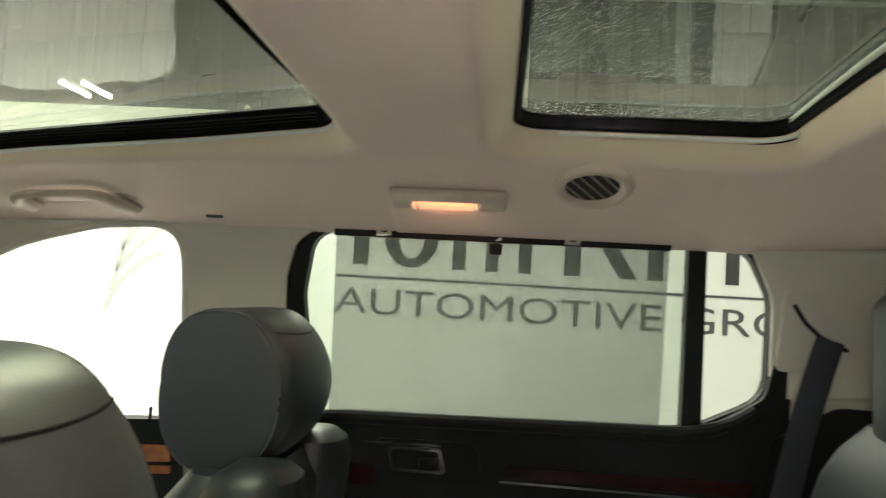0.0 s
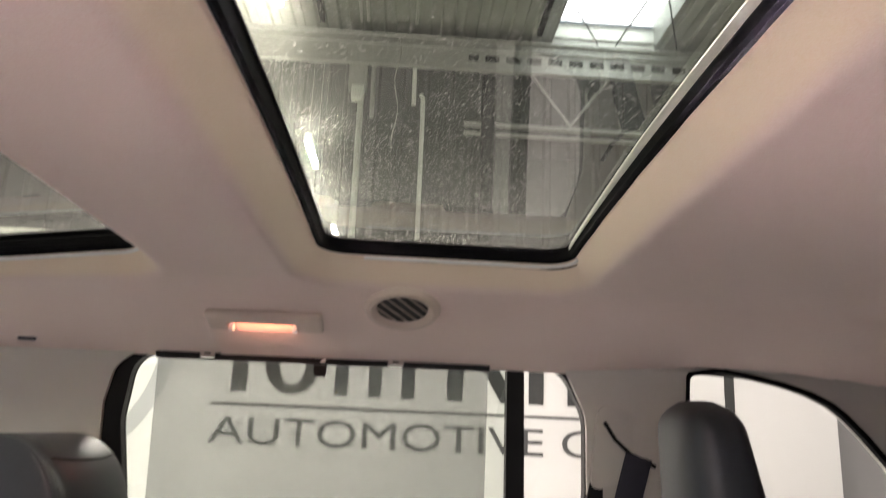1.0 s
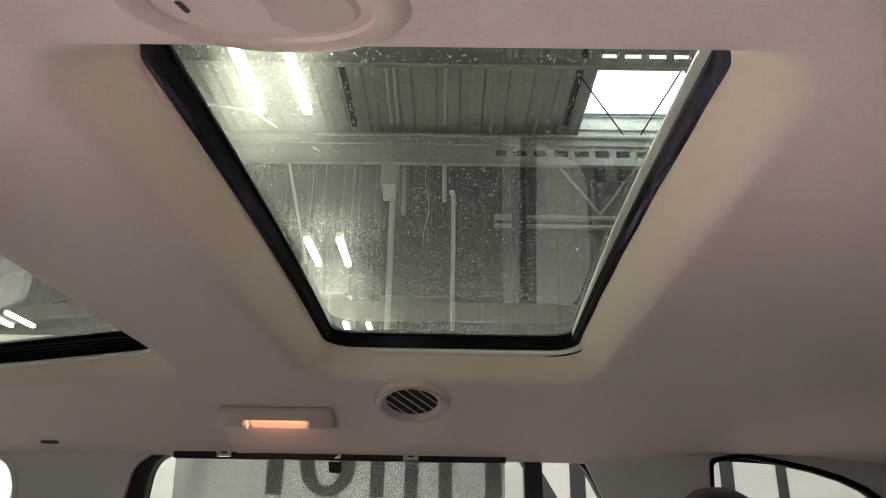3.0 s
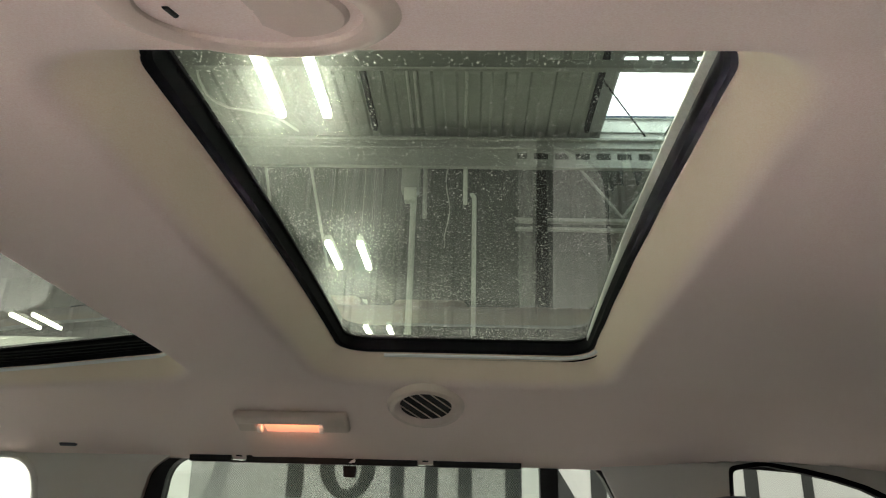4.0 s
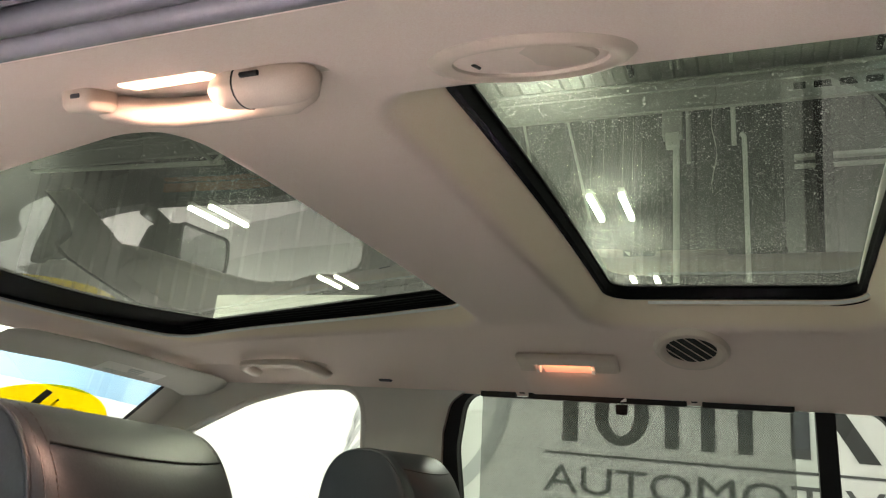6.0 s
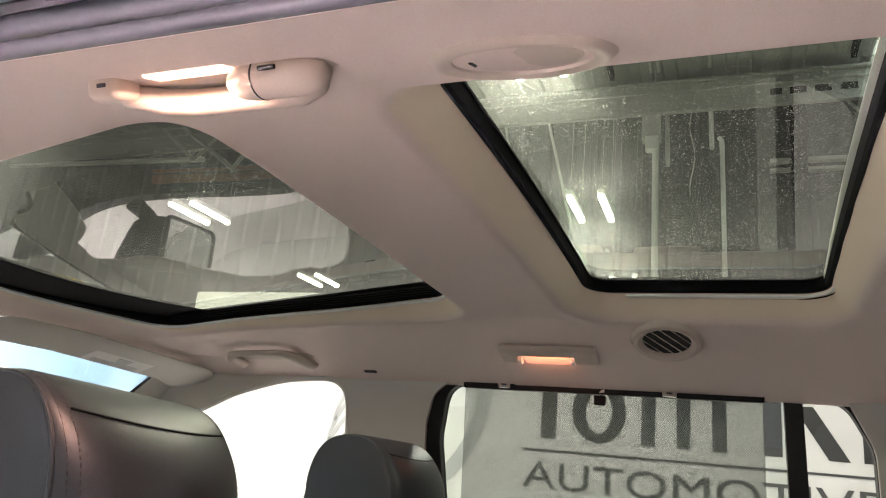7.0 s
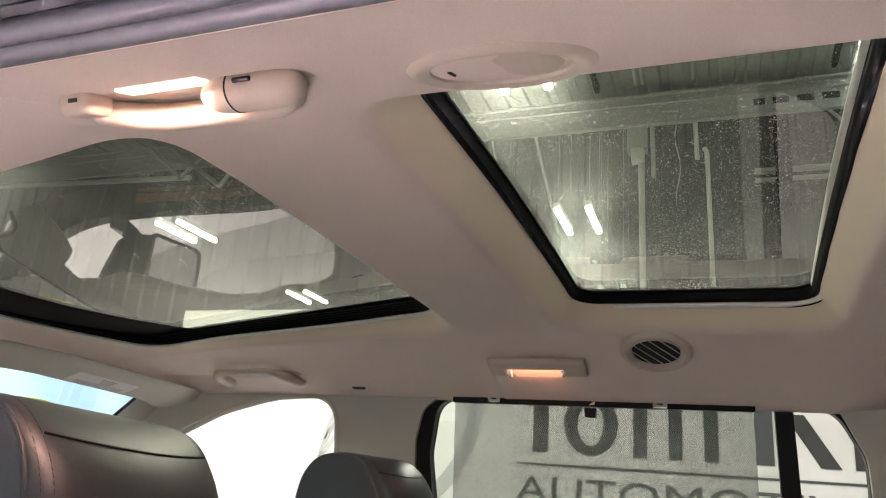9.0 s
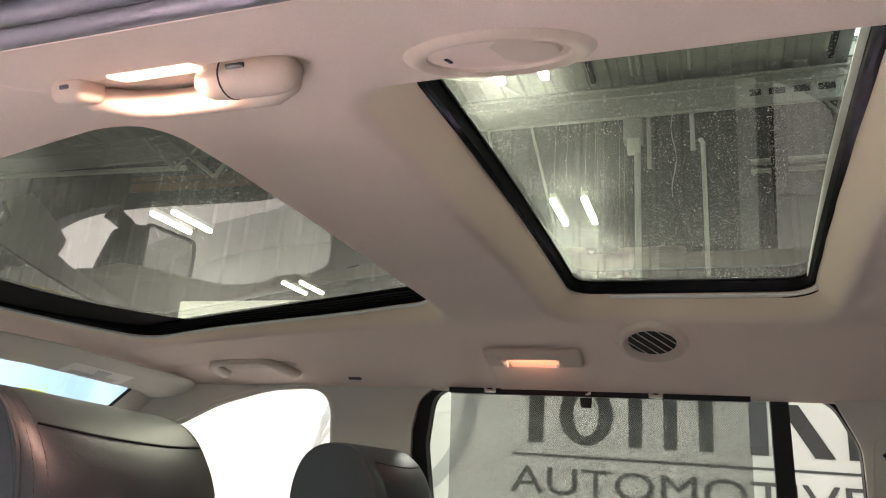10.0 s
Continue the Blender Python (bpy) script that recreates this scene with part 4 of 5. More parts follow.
for s in (-1, 1):
    part("edge_band", bm_tube([wput(s * 0.636, k / 16, -0.006) for k in range(17)], 0.006, 8, flat=0.5), M_BLACK, ws, "black edge band")
    bm = bmesh.new()
    rows = [[bm.verts.new(wput(s * u, k / 16, h)) for u, h in ((0.640, -0.006), (0.655, -0.012), (0.70, -0.016), (0.735, -0.012), (0.735, -0.004), (0.640, -0.003))] for k in range(17)]
    for a, b in zip(rows, rows[1:]):
        for k in range(6):
            bm.faces.new((a[k], a[(k + 1) % 6], b[(k + 1) % 6], b[k]))
    part("pillar_cover", bm, M_TRIM, ws, "beige cover along the windscreen's edge")
part("edge_band", bm_tube([wput(u, 0.0, -0.004) for u in np.linspace(-0.69, 0.69, 24)], 0.012, 8, flat=0.4), M_BLACK, ws, "black edge band")

dash = thing("dashboard", kind="structure", label="dark grained dashboard below the windscreen", category="dashboard")
bm = bm_loft([(0.70, -1.45, 0, 0.34, 0.74), (0.95, -1.45, 0, 0.33, 0.74), (1.03, -1.47, 0, 0.31, 0.73), (1.065, -1.50, 0, 0.27, 0.70), (1.075, -1.52, 0, 0.20, 0.64)], n=5, sides=60)
part("top_pad", bm, M_DOOR, dash, "dark grained pad")
for k in range(7):
    part("vent_slot", bm_box(-1.46, -1.42, 0.46 + 0.022 * k, 0.472 + 0.022 * k, 1.066, 1.076, 0.002), M_BLACK, dash)

mir = thing("wing_mirror", label="black wing mirror outside the passenger window", category="wing mirror")
part("housing", bm_loft([(1.185, -1.27, 0.96, 0.05, 0.09), (1.20, -1.27, 0.96, 0.075, 0.135), (1.26, -1.27, 0.96, 0.085, 0.155), (1.34, -1.265, 0.96, 0.08, 0.152), (1.372, -1.26, 0.96, 0.06, 0.13), (1.384, -1.26, 0.96, 0.03, 0.08)], n=3.2), M_BODY, mir, "glossy black shell")
part("mirror_glass", bm_plate(rounded([(0.825, 1.220, 0.025), (1.090, 1.215, 0.03), (1.098, 1.345, 0.05), (0.830, 1.352, 0.04)]), [], lambda u, v, w: Vector((-1.178 - 0.10 * (u - 0.96) + w, u, v)), 0.004), M_MIRROR, mir, "mirror face")
part("mirror_rim", bm_plate(rounded([(0.813, 1.208, 0.03), (1.102, 1.203, 0.035), (1.110, 1.357, 0.055), (0.818, 1.364, 0.045)]), [rounded([(0.825, 1.220, 0.025), (1.090, 1.215, 0.03), (1.098, 1.345, 0.05), (0.830, 1.352, 0.04)])], lambda u, v, w: Vector((-1.182 - 0.10 * (u - 0.96) + w, u, v)), 0.012), M_BLACK, mir, "dark mirror rim")
part("arm", bm_tube([(-1.27, 0.78, 1.165), (-1.27, 0.84, 1.185), (-1.27, 0.90, 1.22)], [0.035, 0.03, 0.028], 12, flat=0.6), M_BODY, mir)

stick = thing("windscreen_sticker", label="oval yellow sticker with a dark year on the windscreen", category="sticker")
ell = [Vector((0.195 * math.cos(a), 0.175 * math.sin(a))) for a in (2 * math.pi * k / 40 for k in range(40))]
sput = lambda u, v, w: wput(0.43 + u, 0.31 - v, 0.006 + w)
part("oval", bm_plate(ell, [], sput, 0.001), M_YELLOW, stick, "yellow oval")


def letters(name, text, size, put, mat, parent, mirror=False, bold=0.0):
    c = bpy.data.curves.new(name, "FONT")
    c.body, c.size, c.offset, c.extrude, c.resolution_u = text, size, bold, 0.0, 4
    c.align_x = "LEFT"
    o = bpy.data.objects.new(name, c)
    scene.collection.objects.link(o)
    me = bpy.data.meshes.new_from_object(o.evaluated_get(bpy.context.evaluated_depsgraph_get()))
    scene.collection.objects.unlink(o)
    bpy.data.objects.remove(o)
    wide = max(v.co.x for v in me.vertices)
    for v in me.vertices:
        v.co = put(v.co.x / wide, v.co.y / size, 0)
    me.materials.append(mat)
    ob = new(name, me)
    ob.parent = parent
    return ob


# the year's first three characters, read from outside; the last cannot be read and stays a bar
for ch, cu, cv in (("2", 0.125, 0.036), ("0", 0.065, 0.059), ("1", 0.011, 0.080)):
    wide = 0.040 if ch != "1" else 0.022
    letters("digit", ch, 0.1, lambda u, v, w: sput(cu - wide * (u - 0.5), cv + 0.085 * (v / 0.7 - 0.5) + 0.436 * wide * (u - 0.5), -0.003), M_INK, stick)
part("bar", bm_plate([Vector(p) for p in [(-0.050, 0.070), (-0.028, 0.062), (-0.028, 0.145), (-0.050, 0.153)]], [], lambda u, v, w: sput(u, v, -0.003 - w), 0.0006), M_INK, stick)


# ---- seats ----
def stitch_line(pts, parent, step=0.005):
    """A row of short raised stitches along a path, as one mesh."""
    bm = bmesh.new()
    pts = [Vector(p) for p in pts]
    for a, b in zip(pts, pts[1:]):
        n = max(1, int((b - a).length / step))
        for k in range(n):
            p, q = a.lerp(b, (k + 0.15) / n), a.lerp(b, (k + 0.75) / n)
            d = (q - p)
            s = d.orthogonal().normalized() * 0.0005
            w = d.cross(s).normalized() * 0.0005
            vs = [bm.verts.new(c) for c in (p + s, p + w, p - s, p - w, q + s, q + w, q - s, q - w)]
            for i in range(4):
                bm.faces.new((vs[i], vs[(i + 1) % 4], vs[4 + (i + 1) % 4], vs[4 + i]))
    return part("stitching", bm, M_THREAD, parent, "row of dark stitches")


def rest_point(f, a, depth, bulge, width, height, shrink=1.0):
    """A place on the headrest: f from -1 to 1 across the seat, a the angle round the side panel."""
    c, q = math.cos(a), math.sin(a)
    edge = 1 - 0.05 * max(0, (abs(f) - 0.86) / 0.14) ** 2
    px = math.copysign(abs(c) ** (2 / 2.7), c) * depth / 2
    if c > 0:
        px += bulge * (1 - f * f) ** 0.55 * c ** 0.6 * (1 - 0.85 * max(0, q) ** 1.6 - 0.5 * max(0, -q))
    px *= 1 - 0.16 * max(0, -q) ** 2
    if c > 0:
        px *= 1 - 0.15 * max(0, q) ** 1.4
    pz = math.copysign(abs(q) ** (2 / 2.6), q) * height / 2
    return Vector((-bulge - depth / 2 + px * edge * shrink, f * width / 2, height / 2 + pz * edge * shrink))


def bm_headrest(depth, bulge, width, height):
    """A padded block with two oval side panels and a rounded rear face, its rear at x = 0, base at z = 0."""
    bm = bmesh.new()
    rings = []
    fs = [-1, -0.985, -0.95, -0.90, -0.80, -0.65, -0.45, -0.2, 0, 0.2, 0.45, 0.65, 0.80, 0.90, 0.95, 0.985, 1]
    caps = [0.03, 0.3, 0.6, 0.85, 0.95]
    n = 64
    spec = [(-1 - 0.05 * (1 - k * k), k) for k in caps] + [(f, 1.0) for f in fs] + [(1 + 0.05 * (1 - k * k), k) for k in reversed(caps)]
    for f, k in spec:
        ff = max(-1, min(1, f))
        ring = []
        for i in range(n):
            p = rest_point(ff, 2 * math.pi * i / n, depth, bulge, width, height, k)
            p.y = f * width / 2
            ring.append(bm.verts.new(p))
        rings.append(ring)
    for A, B in zip(rings, rings[1:]):
        for i in range(n):
            bm.faces.new((A[i], A[(i + 1) % n], B[(i + 1) % n], B[i]))
    bm.faces.new(list(reversed(rings[0])))
    bm.faces.new(rings[-1])
    bmesh.ops.recalc_face_normals(bm, faces=bm.faces[:])
    return bm


def front_seat(x, y, label, z0, depth, bulge, width, height, lean=0.0):
    t = thing("front_seat", (x, y, 0), label=label, category="car seat")
    hr = part("headrest", bm_headrest(depth, bulge, width, height), M_LEATHER, t, "padded dark leather headrest")
    hr.location, hr.rotation_euler = (0, 0, z0), (radians(lean), 0, 0)
    turn_ = [radians(a) for a in range(-60, 241, 6)]
    for sg in (-1, 1):
        part("piping", bm_tube([rest_point(sg * 0.985, a, depth, bulge, width, height, 1.002) for a in turn_], 0.0022, 8), M_LEATHER, hr, "raised leather piping")
        for f, k in ((0.93, 0.997), (0.87, 0.997)):
            stitch_line([rest_point(sg * f, a, depth, bulge, width, height, k) for a in turn_], hr)
    part("seam", bm_tube([rest_point(f, radians(44 - 5 * (1 - f * f)), depth, bulge, width, height, 1.002) for f in np.linspace(-0.86, 0.86, 22)], 0.0011, 6), M_BLACK, hr, "dark sewn seam")
    mid = -bulge - depth / 2
    for s in (-0.07, 0.07):
        part("post", bm_tube([(mid, s, 1.02), (mid, s, z0 + 0.03)], 0.007, 10), M_STEEL, t, "bright steel post")
        part("post_collar", bm_tube([(mid, s, 1.205), (mid, s, 1.228)], [0.018, 0.014], 12), M_BLACK, t, "black plastic collar")
    secs = []
    for k in range(16):
        q = k / 15
        w = 0.255 - 0.02 * q - (0.070 * max(0, (q - 0.86) / 0.14) ** 2)
        d = 0.110 - 0.020 * q - 0.035 * max(0, (q - 0.9) / 0.1) ** 2
        secs.append((0.45 + 0.770 * q, mid - 0.08 + 0.10 * q, 0, d, w))
    part("backrest", bm_loft(secs, 3.0, 48), M_LEATHER, t, "dark leather backrest")
    for sg in (-1, 1):
        lobe = [(1.06, mid + 0.045, sg * 0.150, 0.075, 0.085), (1.15, mid + 0.060, sg * 0.148, 0.072, 0.085), (1.195, mid + 0.068, sg * 0.145, 0.066, 0.080), (1.222, mid + 0.072, sg * 0.142, 0.055, 0.068), (1.236, mid + 0.074, sg * 0.140, 0.036, 0.045), (1.240, mid + 0.075, sg * 0.140, 0.014, 0.018)]
        part("shoulder", bm_loft(lobe, 2.4, 36), M_LEATHER, t, "rounded leather shoulder")
        part("backrest_seam", bm_tube([(mid - 0.08 + 0.10 * q + 0.09 - 0.015 * q, sg * (0.215 - 0.02 * q), 0.45 + 0.770 * q) for q in np.linspace(0.3, 0.93, 12)], 0.0016, 6), M_THREAD, t, "dark sewn seam")
    # Unseen cushion, raised to hold back light from the floor.
    part("cushion", bm_loft([(0.33, mid - 0.32, 0, 0.26, 0.25), (0.70, mid - 0.32, 0, 0.28, 0.26), (0.76, mid - 0.32, 0, 0.27, 0.25), (0.79, mid - 0.32, 0, 0.22, 0.22)], 4), M_LEATHER, t)
    return t


front_seat(-0.052, 0.390, "dark leather front passenger seat with stitched headrest", z0=1.206, depth=0.168, bulge=0.036, width=0.245, height=0.228)
front_seat(0.046, -0.416, "dark leather driver's seat with stitched headrest", z0=1.212, depth=0.16, bulge=0.045, width=0.2205, height=0.218, lean=-2.0)


def second_row_seat(x, y):
    t = thing("rear_seat", (x, y, 0), label="dark leather second-row bench with an upright headrest", category="car seat")
    secs = []
    for k in range(18):
        s = 1 - (1 - k / 17) ** 1.7
        top = max(0, (s - 0.80) / 0.20)
        hx, hy = 0.070 - 0.024 * s, 0.112 - 0.020 * s
        secs.append((1.272 + 0.250 * s, 0.088 - 0.034 * s, 0, hx * (1 - 0.62 * top ** 3), hy * (1 - 0.55 * top ** 3)))
    part("headrest", bm_loft(secs, 3.0, 44), M_LEATHER, t, "tall dark leather headrest")
    for s in (-0.06, 0.06):
        part("post", bm_tube([(0.085, s, 1.18), (0.085, s, 1.33)], 0.007, 10), M_STEEL, t)
    secs = []
    for k in range(18):
        q = k / 17
        up = max(0, (q - 0.80) / 0.20)
        secs.append((0.50 + 0.805 * q, -0.02 + 0.09 * q, 0, 0.110 - 0.02 * q - 0.045 * up ** 2.2, 0.26 - 0.02 * q - 0.10 * up ** 2.4))
    part("backrest", bm_loft(secs, 2.8, 48), M_LEATHER, t, "dark leather backrest")
    # Unseen rest of the bench and its high cushions, added to block floor light.
    wide = [(z_, cx - 0.01, -0.64, hx, hy + 0.14) for z_, cx, cy, hx, hy in secs]
    part("blocking_backrest", bm_loft(wide, 4.0, 48), M_LEATHER, t, "unseen leather bench backrest added to block floor light")
    part("blocking_cushion", bm_loft([(0.40, -0.22, -0.66, 0.28, 0.41), (0.74, -0.22, -0.66, 0.29, 0.42), (0.80, -0.22, -0.66, 0.27, 0.41), (0.83, -0.22, -0.66, 0.22, 0.37)], 4), M_LEATHER, t)
    part("cushion", bm_loft([(0.40, -0.22, 0, 0.28, 0.22), (0.74, -0.22, 0, 0.29, 0.23), (0.80, -0.22, 0, 0.27, 0.22), (0.83, -0.22, 0, 0.22, 0.19)], 4), M_LEATHER, t)
    return t


second_row_seat(0.755, 0.40)

# ---- closing the cabin ----
cf = obj("cabin_floor", bm_box(-1.7, 2.25, -0.72, 0.80, 0.28, 0.33, 0.01), M_DOOR)
tagged(cf, "dark carpeted cabin floor", "floor", kind="structure")
# Unseen sill, added to keep floor light off the far headliner.
sill = obj("sill_light_block", bm_box(-0.42, 0.74, -0.80, -0.70, 0.22, 0.50, 0.03, 3), M_BODY)
tagged(sill, "unseen dark sill added to block floor light at the open door", "door sill", kind="structure")
# Unseen closing panel; its front edge is set to shade the rear headliner.
nb = obj("quarter_panel", bm_plate(rounded([(0.70, 0.5, 0), (0.70, 1.605, 0.05), (2.25, 1.52, 0), (2.25, 0.5, 0)]), [], mirrored(side(0.705)), 0.03), M_DOOR)
tagged(nb, "unseen dark side trim by the open door, brought forward to block light", "side trim", kind="structure")
tg = obj("tailgate", bm_box(2.24, 2.28, -0.74, 0.78, 0.33, 1.56, 0.01), M_DOOR)
tagged(tg, "closed dark tailgate at the cabin's end", "tailgate", kind="structure")

# ---- the hall round the car ----
HALL_X, HALL_Y = (-12.0, 12.0), (-5.0, 8.06)
fl = obj("floor", bm_box(HALL_X[0], HALL_X[1], HALL_Y[0], HALL_Y[1] + 0.3, -0.1, 0.0), M_CONCRETE, smooth=False)
tagged(fl, "smooth grey concrete hall floor", "floor", kind="structure")
EAVE = 6.52
# The south wall is unseen; its cool white reflects a sheen onto the headrests.
for nm, b in (("wall_west", (HALL_X[0] - 0.2, HALL_X[0], HALL_Y[0], HALL_Y[1])), ("wall_east", (HALL_X[1], HALL_X[1] + 0.2, HALL_Y[0], HALL_Y[1])), ("wall_south", (HALL_X[0], HALL_X[1], HALL_Y[0] - 0.2, HALL_Y[0]))):
    w = obj(nm, bm_box(*b, 0.0, EAVE + 0.4), M_REFLECT if nm == "wall_south" else M_PALE, smooth=False)
    tagged(w, "unseen white hall wall that reflects light into the cabin" if nm == "wall_south" else "grey painted hall wall", "wall", kind="structure")

# north wall of dark ribbed sheet
wn_ = thing("wall_north", kind="structure", label="dark ribbed sheet metal hall wall with pale conduits", category="wall")
prof = []
x = HALL_X[0]
while x < HALL_X[1]:
    prof += [(x, 8.06), (x + 0.20, 8.06), (x + 0.235, 8.02), (x + 0.285, 8.02)]
    x += 0.32
bm = bmesh.new()
lo = [bm.verts.new((a, b, 0.0)) for a, b in prof]
hi = [bm.verts.new((a, b, EAVE)) for a, b in prof]
for i in range(len(prof) - 1):
    bm.faces.new((lo[i], lo[i + 1], hi[i + 1], hi[i]))
obj("ribbed_sheet", bm, M_WALL, wn_, smooth=False)
part("girt", bm_box(0.93, 6.0, 7.93, 8.02, 5.28, 5.33, 0.005), M_BEAM, wn_, "grey steel girt")
part("girt", bm_box(0.93, 6.0, 7.95, 8.02, 5.17, 5.21, 0.005), M_BEAM, wn_, "grey steel girt")
part("column", bm_box(1.15, 1.33, 7.86, 8.02, 0.0, 6.35, 0.01), M_RUBBER, wn_, "black steel column")
part("duct", bm_box(-0.57, -0.33, 7.84, 8.02, 5.66, 6.40, 0.01), M_BEAM, wn_, "square grey duct")
part("junction_box", bm_box(-0.52, -0.36, 7.80, 7.95, 5.50, 5.68, 0.01), M_PIPE, wn_, "small pale box")


def pipe(pts, r, label="pale upright conduit", mat=None):
    part("conduit", bm_tube(pts, r, 10), mat or M_PIPE, wn_, label)


pipe([(-0.40, 7.90, 5.5), (-0.37, 7.90, 1.0)], 0.040)
pipe([(-0.27, 7.93, 6.4), (-0.25, 7.93, 5.3)], 0.030, "grey upright conduit", M_BEAM)
pipe([(0.26, 7.92, 6.4), (0.275, 7.92, 5.5)], 0.030)
pipe([(0.36, 7.90, 5.63), (0.39, 7.88, 5.58), (0.395, 7.88, 5.3), (0.43, 7.88, 1.0)], 0.030)
pipe([(-1.9, 7.92, 6.4), (-1.45, 7.92, 4.6)], 0.018, "thin slanting rod", M_BEAM)
pipe([(-2.5, 7.92, 6.4), (-2.1, 7.92, 4.6)], 0.018, "thin slanting rod", M_BEAM)
pipe([(1.6, 7.95, 6.3), (2.3, 7.95, 5.35)], 0.018, "thin brace rod", M_BEAM)
pipe([(3.0, 7.95, 6.3), (2.3, 7.95, 5.35)], 0.018, "thin brace rod", M_BEAM)
pipe([(-11.9, 7.86, 5.98), (-7.5, 7.86, 5.83)], 0.045, "long pale pipe along the wall")
for xa, za, xb, zb in ((-8.3, 6.35, -7.55, 5.75), (-7.55, 5.75, -6.95, 6.35), (-7.9, 6.35, -6.75, 5.55), (-6.75, 5.55, -6.3, 6.2), (-6.9, 6.3, -6.0, 5.45)):
    pipe([(xa, 7.70, za), (xb, 7.70, zb)], 0.035, "slanting grey truss bar", M_DECK)
cab = [(0.05 + 0.03 * math.sin(k * 0.9), 7.80, 6.4 - 0.12 * k) for k in range(14)]
pipe(cab, 0.008, "thin hanging cable", M_CABLE)

# roof deck with ribs, beams, skylight
ceil = bmesh.new()
x = HALL_X[0]
prof = []
while x < HALL_X[1]:
    prof += [(x, 6.62), (x + 0.14, 6.62), (x + 0.17, 6.655), (x + 0.27, 6.655), (x + 0.30, 6.62)]
    x += 0.30


def in_sky(xa, xb, ya, yb):
    return xa < 3.45 and xb > 2.09 and ya < 8.02 and yb > 6.26


ycuts = [HALL_Y[0], 6.26, 8.02, HALL_Y[1] + 0.2]
for ya, yb in zip(ycuts, ycuts[1:]):
    for (xa, za), (xb, zb) in zip(prof, prof[1:]):
        if xb - xa < 1e-6 or in_sky(xa + 0.001, xb - 0.001, ya + 0.001, yb - 0.001):
            continue
        ceil.faces.new([ceil.verts.new(c) for c in ((xa, ya, za), (xb, ya, zb), (xb, yb, zb), (xa, yb, za))])
bmesh.ops.remove_doubles(ceil, verts=ceil.verts[:], dist=0.0005)
c = obj("ceiling", ceil, M_DECK, smooth=False)
tagged(c, "ribbed grey steel roof deck", "ceiling", kind="structure")

sk = thing("skylight", kind="structure", label="bright skylight between the roof beams", category="skylight")
part("pane", bm_box(2.0, 3.54, 6.16, 8.12, 6.98, 7.0), M_SKYL, sk, "bright milky pane")
for b in ((2.04, 2.08, 6.22, 8.06), (3.46, 3.50, 6.22, 8.06)):
    part("upstand", bm_box(*b, 6.60, 6.97, 0.004), M_BEAM, sk)
part("upstand", bm_box(2.08, 3.46, 6.22, 6.26, 6.60, 6.97, 0.004), M_BEAM, sk)
part("upstand", bm_box(2.08, 3.46, 8.02, 8.06, 6.45, 6.85, 0.004), M_CLIP, sk, "pale upstand of the skylight")
part("cross_bar", bm_box(2.08, 3.46, 7.985, 8.015, 6.845, 6.865, 0.004), M_BEAM, sk)
part("cross_bar", bm_box(2.08, 3.46, 7.985, 8.015, 6.63, 6.645, 0.004), M_BEAM, sk)
part("side_plate", bm_box(1.89, 2.035, 6.2, 7.9, 6.585, 6.605, 0.004), M_BEAM, sk, "flat grey plate beside the opening")


def roof_beam(y, z0, s0, s1, z1, cells):
    """A deep beam with one row of long slots from s0 to s1 in its web."""
    t = thing("roof_beam", kind="structure", label="grey steel roof beam with rows of openings", category="beam")
    part("top_flange", bm_box(HALL_X[0], HALL_X[1], y - 0.06, y + 0.06, z1 - 0.03, z1, 0.004), M_BEAM, t)
    part("bottom_flange", bm_box(HALL_X[0], HALL_X[1], y - 0.04, y + 0.04, z0, z0 + 0.025, 0.004), M_BEAM, t)
    part("mid_flange", bm_box(HALL_X[0], HALL_X[1], y - 0.045, y + 0.03, s1 + 0.05, s1 + 0.07, 0.004), M_BEAM, t)
    part("lower_web", bm_box(HALL_X[0], HALL_X[1], y - 0.010, y + 0.010, z0 + 0.02, s0), M_BEAM, t)
    part("upper_web", bm_box(HALL_X[0], HALL_X[1], y - 0.010, y + 0.010, s1, z1 - 0.02), M_BEAM, t)
    # Solid here in place of the haze that hides these slots.
    part("solid_web", bm_box(HALL_X[0], 0.95, y - 0.010, y + 0.010, s0, s1), M_BEAM, t)
    for k in range(cells):
        xx = 1.082 + k * 0.272
        part("web_plate", bm_box(xx, xx + 0.085, y - 0.010, y + 0.010, s0, s1), M_BEAM, t)
    return t


roof_beam(7.83, 5.985, 6.12, 6.22, 6.42, 13)
roof_beam(6.02, 6.245, 6.375, 6.53, 6.615, 13)
for xa, ya, xb in ((1.90, 6.68, 2.68), (3.06, 6.20, 2.92), (3.06, 6.45, 3.75)):
    rod = obj("roof_brace", bm_tube([(xa, ya, 6.57), (xb, 7.98, 6.57)], 0.011, 8), M_RUBBER)
    tagged(rod, "thin dark brace rod under the skylight", "brace", kind="structure")
for xx, mt in ((1.86, M_RUBBER), (-0.95, M_RUBBER)):
    j = obj("purlin", bm_box(xx - 0.03, xx + 0.03, 6.1, 7.78, 6.50, 6.60, 0.005), mt)
    tagged(j, "dark steel purlin under the deck", "purlin", kind="structure")
for xx in (-0.42, -0.33, 0.29):
    j = obj("ceiling_conduit", bm_tube([(xx, 6.1, 6.57), (xx - 0.03, 7.78, 6.57)], 0.022, 8), M_PIPE)
    tagged(j, "pale conduit fixed under the roof deck", "conduit", kind="structure")
